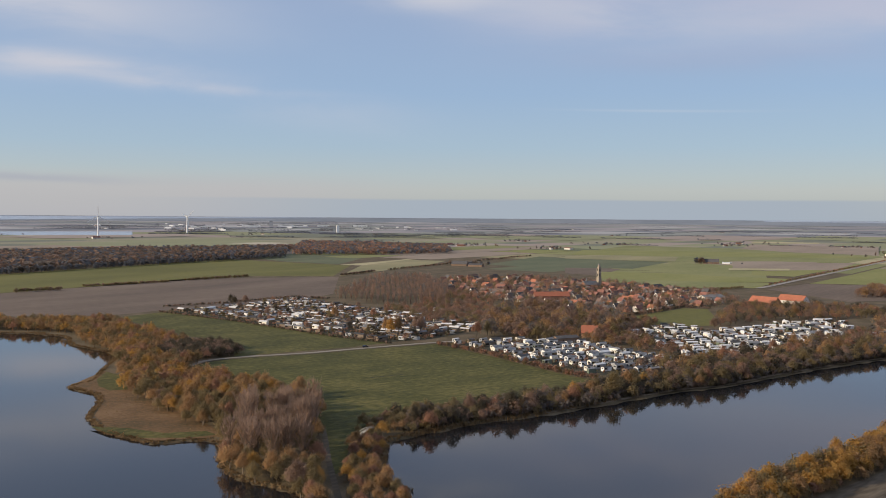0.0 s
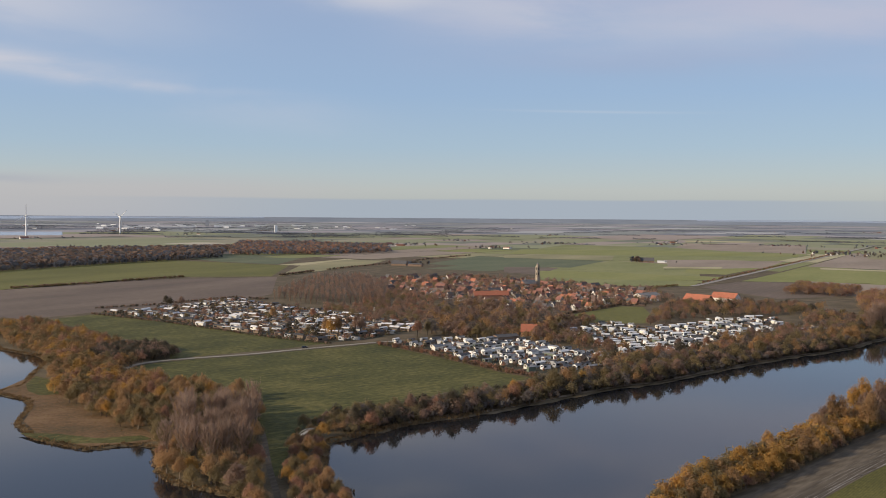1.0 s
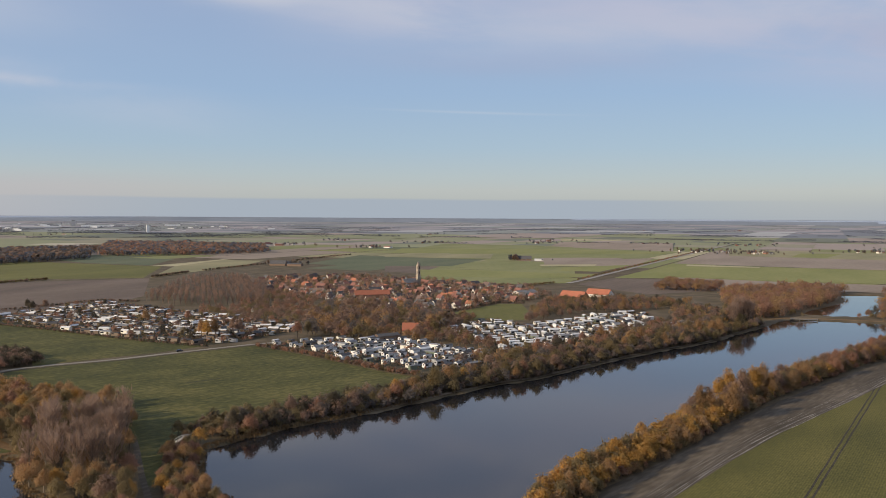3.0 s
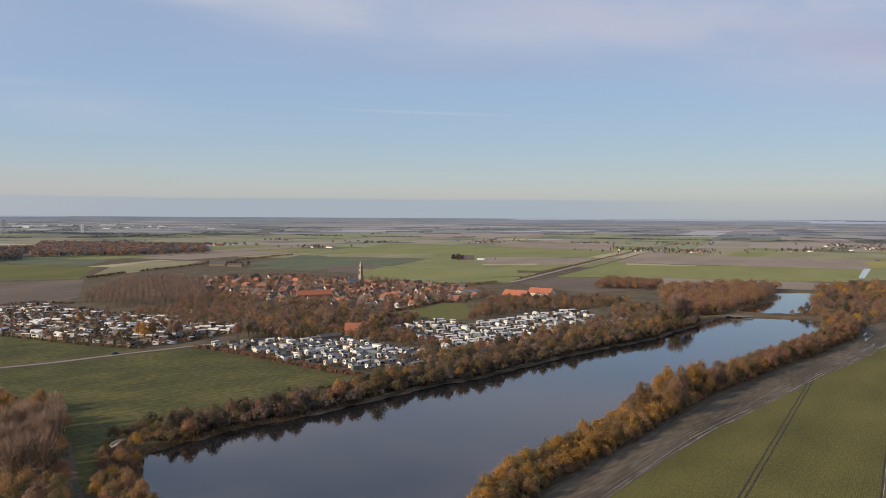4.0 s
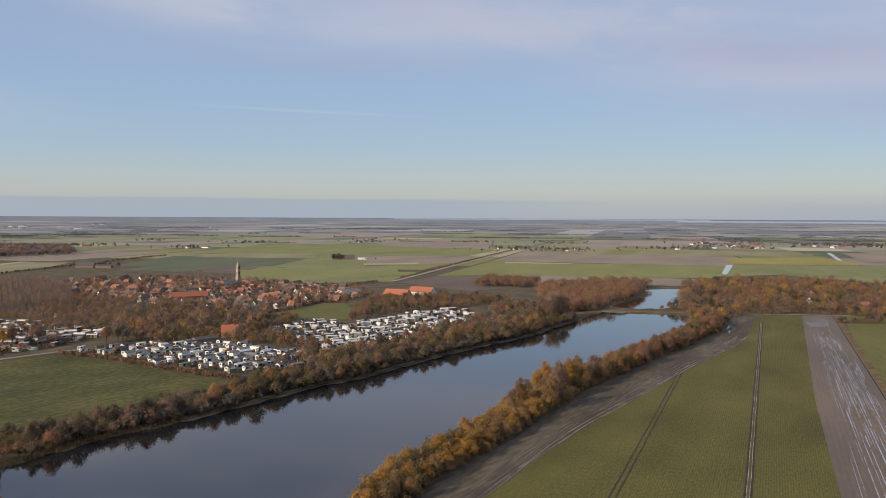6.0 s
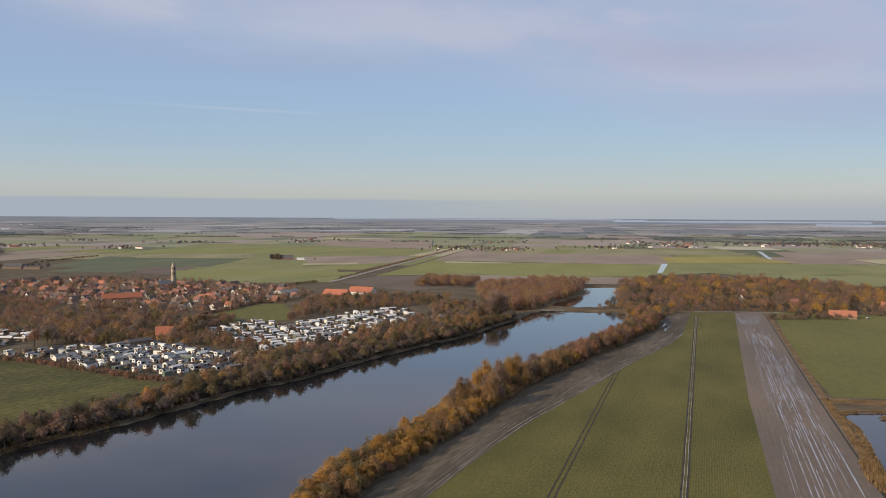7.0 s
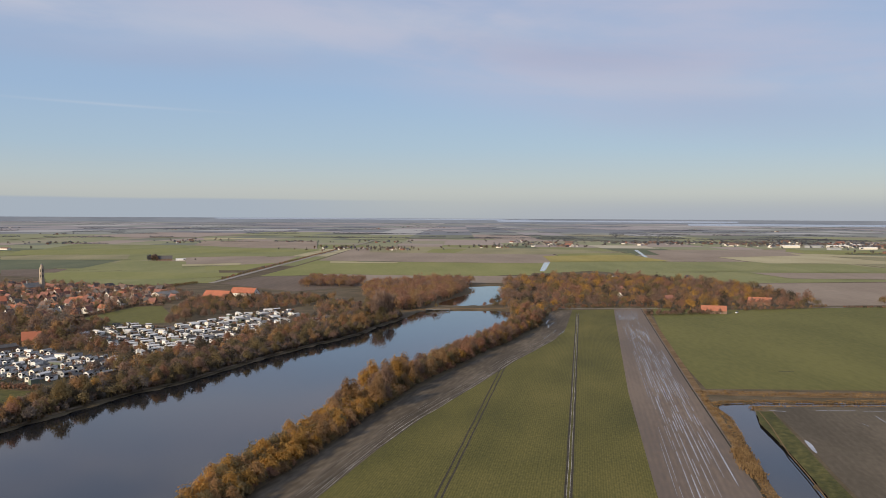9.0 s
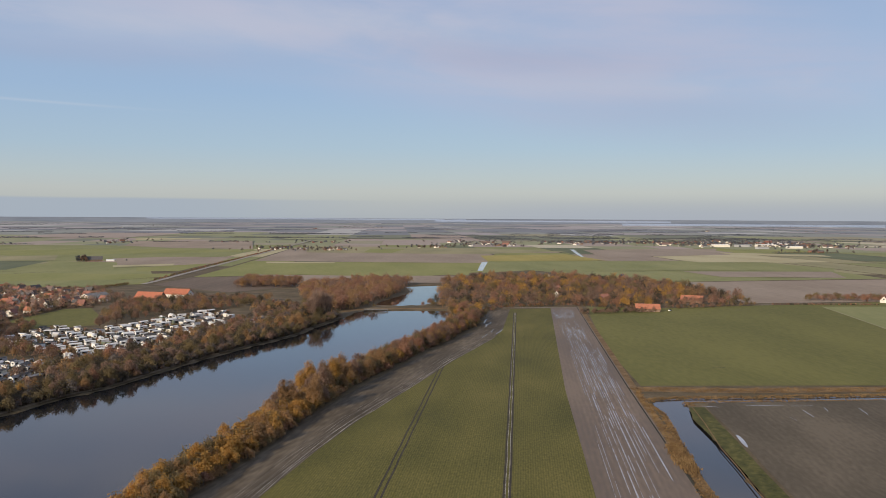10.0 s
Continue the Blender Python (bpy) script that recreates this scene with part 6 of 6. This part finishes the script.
for off, w in ((0.6, 0.42), (1.3, 0.16), (2.5, 0.38), (3.4, 0.12), (5.0, 0.14), (6.8, 0.18), (8.3, 0.12)):
    pts = []
    for x, y, a in along(EDGE, 6):
        o = off + 0.3 * math.sin(x * 0.13 + off) + 0.4 * math.sin(x * 0.041 + 2.3 * off)
        pts.append((x - math.sin(a) * o, y + math.cos(a) * o))
    ribbon("wheel_rut", pts, w, M_RUTWET, "pale wet wheel rut along the crop's edge", 0.12, "rut")


def reeds(name, spots, label, h=1.6, n=7):
    rng = np.random.default_rng(4)
    s = np.repeat(np.array(spots), n, 0)
    k = len(s)
    base = np.stack([s[:, 0] + rng.normal(scale=0.5, size=k), s[:, 1] + rng.normal(scale=0.5, size=k), s[:, 2]], 1)
    tip = base + np.stack([rng.normal(scale=0.3, size=k), rng.normal(scale=0.3, size=k), h * rng.uniform(0.6, 1.25, k)], 1)
    a = rng.uniform(0, 6.28, k)
    side = np.stack([np.cos(a), np.sin(a), np.zeros(k)], 1) * rng.uniform(0.15, 0.4, (k, 1))
    v = np.stack([base - side, base + side, tip], 1).reshape(-1, 3)
    return tagged(new(name, tri_mesh(name, v, M_REED)), label, "reeds", kind="stuff")


def shore_spots(poly, step, lo, hi, test):
    out = []
    for x, y, a in along(poly + poly[:1], step, 0.6):
        for k in range(2):
            o = random.uniform(lo, hi)
            for sg in (-1, 1):
                q = (x - math.sin(a) * o * sg, y + math.cos(a) * o * sg)
                if test(*q) and not inside(q, poly):
                    out.append((*q, max(-0.7, min(0.0, (o - 2) * 0.4))))
    return out


reeds("reeds", shore_spots(POND, 0.9, 0.0, 2.6, lambda x, y: x > -340), "dry brown reeds fringing the lake", 0.6)
reeds("reeds", shore_spots(LAKE, 0.9, 0.0, 5, lambda x, y: y > 255 and x < 0), "dry brown reeds along the lake bank", 0.9)
reeds("reeds", shore_spots(LAKE, 1.0, 0.0, 3, lambda x, y: y > 350 and x * 0.8 + 355 < y), "dry brown reeds below the thicket", 1.1)
reeds("reeds", shore_spots(CHANNEL, 0.8, 0.0, 2.4, lambda x, y: x > 190 and (y - x > -78 or x > 346)), "dry brown reeds along the channel", 0.5)
SPIT = [(-191, 446), (-190, 492), (-172, 474), (-148, 432), (-122, 398), (-96, 364), (-86, 347), (-100, 343), (-111, 339), (-133, 353), (-152, 382), (-158, 408), (-168, 430)]
M_SPIT = material("flattened_reed_bed", [(0.25, (0.070, 0.052, 0.022)), (0.5, (0.135, 0.078, 0.034)), (0.75, (0.190, 0.115, 0.055))], 0.045, 6, fine=0.5, fine_amount=0.3, bump=0.2)
field("reed_bed", SPIT, M_SPIT, "flat brown reed bed on the spit", 0.05, "reed bed")
reeds("reeds", [(x, y, 0) for x, y in scatter(SPIT, 3.4)], "dry brown reeds on the spit", 0.3, 3)
field("grass_patch", [(-188, 490), (-184, 466), (-176, 448), (-166, 437), (-158, 440), (-166, 458), (-176, 478)], M_MEADOW, "green grass patch between reed bed and wood", 0.07, "grass")
field("grass_patch", [(-146, 362), (-134, 351), (-118, 344), (-100, 345), (-90, 350), (-96, 356), (-112, 352), (-130, 360)], M_MEADOW, "green grass along the reed bed's shore", 0.07, "grass")
BANK1 = [(646, 602), (500, 449), (361, 303), (300, 238), (238, 172), (190, 120)]
ribbon("ditch", [(x - 3, y + 1) for x, y in BANK1], 0.7, M_DITCH, "dark narrow field ditch", 0.12, "ditch")
ribbon("reed_bank", BANK1, 3.6, M_REED, "brown reed bank beside the ditch", 0.1, "bank")
ribbon("reed_bank", [(356, 296), (395, 262), (450, 224), (570, 145)], 13, M_REED, "brown reed bank before the channel", 0.1, "bank")
reeds("reeds", [(x + random.uniform(-1.3, 1.3), y + random.uniform(-1.3, 1.3), 0) for x, y, a in along([(355, 296), (300, 238), (238, 172), (190, 120)], 0.5)] + [(x + random.uniform(-5, 5), y + random.uniform(-5, 5), 0) for x, y, a in along([(356, 296), (395, 262), (450, 224), (570, 145)], 0.35)], "dry brown reeds on the ditch bank", 0.5)
field("verge", [(341, 254), (347, 250), (324, 226), (300, 201), (278, 179), (260, 160), (212, 110), (204, 110), (250, 160), (290, 202), (322, 238)], M_MEADOW, "green grass verge beside the channel", 0.06, "verge")
field("puddle", smooth_line([(312.3, 211.2), (311.6, 209), (307, 204), (300, 198), (299.4, 198.5), (304, 203.6)], 4, True), M_PUDDLE, "small puddle on the mud field", 0.1, "puddle")

# vehicles
M_CAR = {"dark": material("dark_car_paint", span((0.02, 0.02, 0.025), (0.035, 0.035, 0.04)), 1, 2, rough=0.3, spec=0.5), "white": material("white_car_paint", span((0.75, 0.75, 0.75), (0.8, 0.8, 0.8)), 1, 2, rough=0.3, spec=0.5)}
M_TYRE = material("black_tyre", span((0.02, 0.02, 0.02), (0.035, 0.035, 0.035)), 3, 2)


def car(x, y, head, col, label):
    root = new("car")
    root.matrix_basis = pose(x, y, 0.12, 0, 0, head)
    bm = bmesh.new()
    box(bm, -2.2, -0.9, 0.3, 2.2, 0.9, 0.95)
    bmesh.ops.bevel(bm, geom=bm.edges[:], offset=0.15, segments=2, affect="EDGES")
    part("body", bm, M_CAR[col], root)
    bm = bmesh.new()
    v = box(bm, -1.6, -0.8, 0.93, 1.0, 0.8, 1.5)
    for q in v[4:]:
        q.co.x *= 0.72
        q.co.y *= 0.85
    part("cabin", bm, M_GLASS, root)
    for sx in (-1.35, 1.35):
        for sy in (-0.85, 0.85):
            bm = bmesh.new()
            bmesh.ops.create_cone(bm, cap_ends=True, segments=12, radius1=0.33, radius2=0.33, depth=0.22, matrix=Matrix.Translation((sx, sy, 0.33)) @ Matrix.Rotation(radians(90), 4, "X"))
            part("wheel", bm, M_TYRE, root)
    return tagged(root, label, "car")


car(-52, 588, 30, "dark", "dark car driving on the gravel farm track")
car(683, 522, 15, "white", "white car parked beside the farmhouse")

for line, w in (([(348, 252), (352, 246)], 0.9), ([(365, 240), (380, 230)], 0.6), ([(381, 227), (390, 221)], 0.5), ([(377, 219), (368, 209)], 0.45), ([(390, 216), (384, 211)], 0.35), ([(402, 206), (392, 197)], 0.35), ([(359, 215), (356, 210)], 0.3)):
    ribbon("puddle", [(line[0][0] + (line[1][0] - line[0][0]) * k / 5 + 0.2 * math.sin(2.1 * k), line[0][1] + (line[1][1] - line[0][1]) * k / 5) for k in range(6)], w, M_PUDDLE, "thin wet streak on the mud field", 0.1, "puddle")
ribbon("reed_edge", [(342, 253), (321, 232), (290, 203), (271, 183), (254, 166), (215, 122)], 0.5, M_REED, "pale dry reed edge along the channel", 0.12, "bank")
reeds("reeds", [(x, y, 0) for x, y in scatter([(283, 217), (270, 202), (256, 188), (252, 190), (262, 204), (277, 218)], 0.9)], "tall bushy brown reeds beside the channel", 1.0, 7)
hedge("hedgerow", [(816, 497), (857, 468), (905, 432)], 2.2, 2, ["twig", "dark", "rust"], "low dark hedge between green and brown fields", 1.6)
field("green_field", [(842, 458), (895, 421), (980, 360), (860, 300), (712, 336)], M_GREEN2, "brighter green corner field with a pale edge", 0.09)
ribbon("field_edge", [(842, 458), (712, 336)], 2.0, M_OLIVE, "pale grass edge between two green fields", 0.13, "verge")
add_house(HOUSES[1], 938, 442, 20, BRICK["white"], TILE["red"], "white house beside the shrub copse", category="house")

# little arched bridge at the lake's corner
M_PALEWOOD = material("weathered_pale_wood", span((0.42, 0.38, 0.32), (0.58, 0.54, 0.47)), 1.5, 4, fine=6.0)
arch = new("footbridge")
arch.matrix_basis = pose(-29.5, 354.5, 0.2, 0, 0, 45)
for nm, z0, z1, y0, y1 in (("deck", 0.0, 0.25, -0.8, 0.8), ("rail", 0.9, 1.15, -0.85, -0.7), ("rail", 0.9, 1.15, 0.7, 0.85)):
    bm = bmesh.new()
    rows_ = []
    for k in range(11):
        f = k / 10 * 2 - 1
        rise = 1.1 * (1 - f * f)
        rows_.append([bm.verts.new((f * 4.5, yy, zz + rise)) for yy, zz in ((y0, z0), (y1, z0), (y1, z1), (y0, z1))])
    for p, q in zip(rows_, rows_[1:]):
        for k in range(4):
            bm.faces.new((p[k], p[(k + 1) % 4], q[(k + 1) % 4], q[k]))
    bm.faces.new(rows_[0][::-1])
    bm.faces.new(rows_[-1])
    bmesh.ops.recalc_face_normals(bm, faces=bm.faces)
    part(nm, bm, M_PALEWOOD, arch)
for sy in (-0.77, 0.77):
    for k in range(5):
        f = -0.9 + 0.45 * k
        bm = bmesh.new()
        box(bm, f * 4.5 - 0.06, sy - 0.06, 1.1 * (1 - f * f) - (1.0 if k in (0, 4) else 0), f * 4.5 + 0.06, sy + 0.06, 1.1 * (1 - f * f) + 0.95)
        part("post", bm, M_PALEWOOD, arch)
tagged(arch, "small pale arched wooden footbridge at the lake's corner", "bridge")
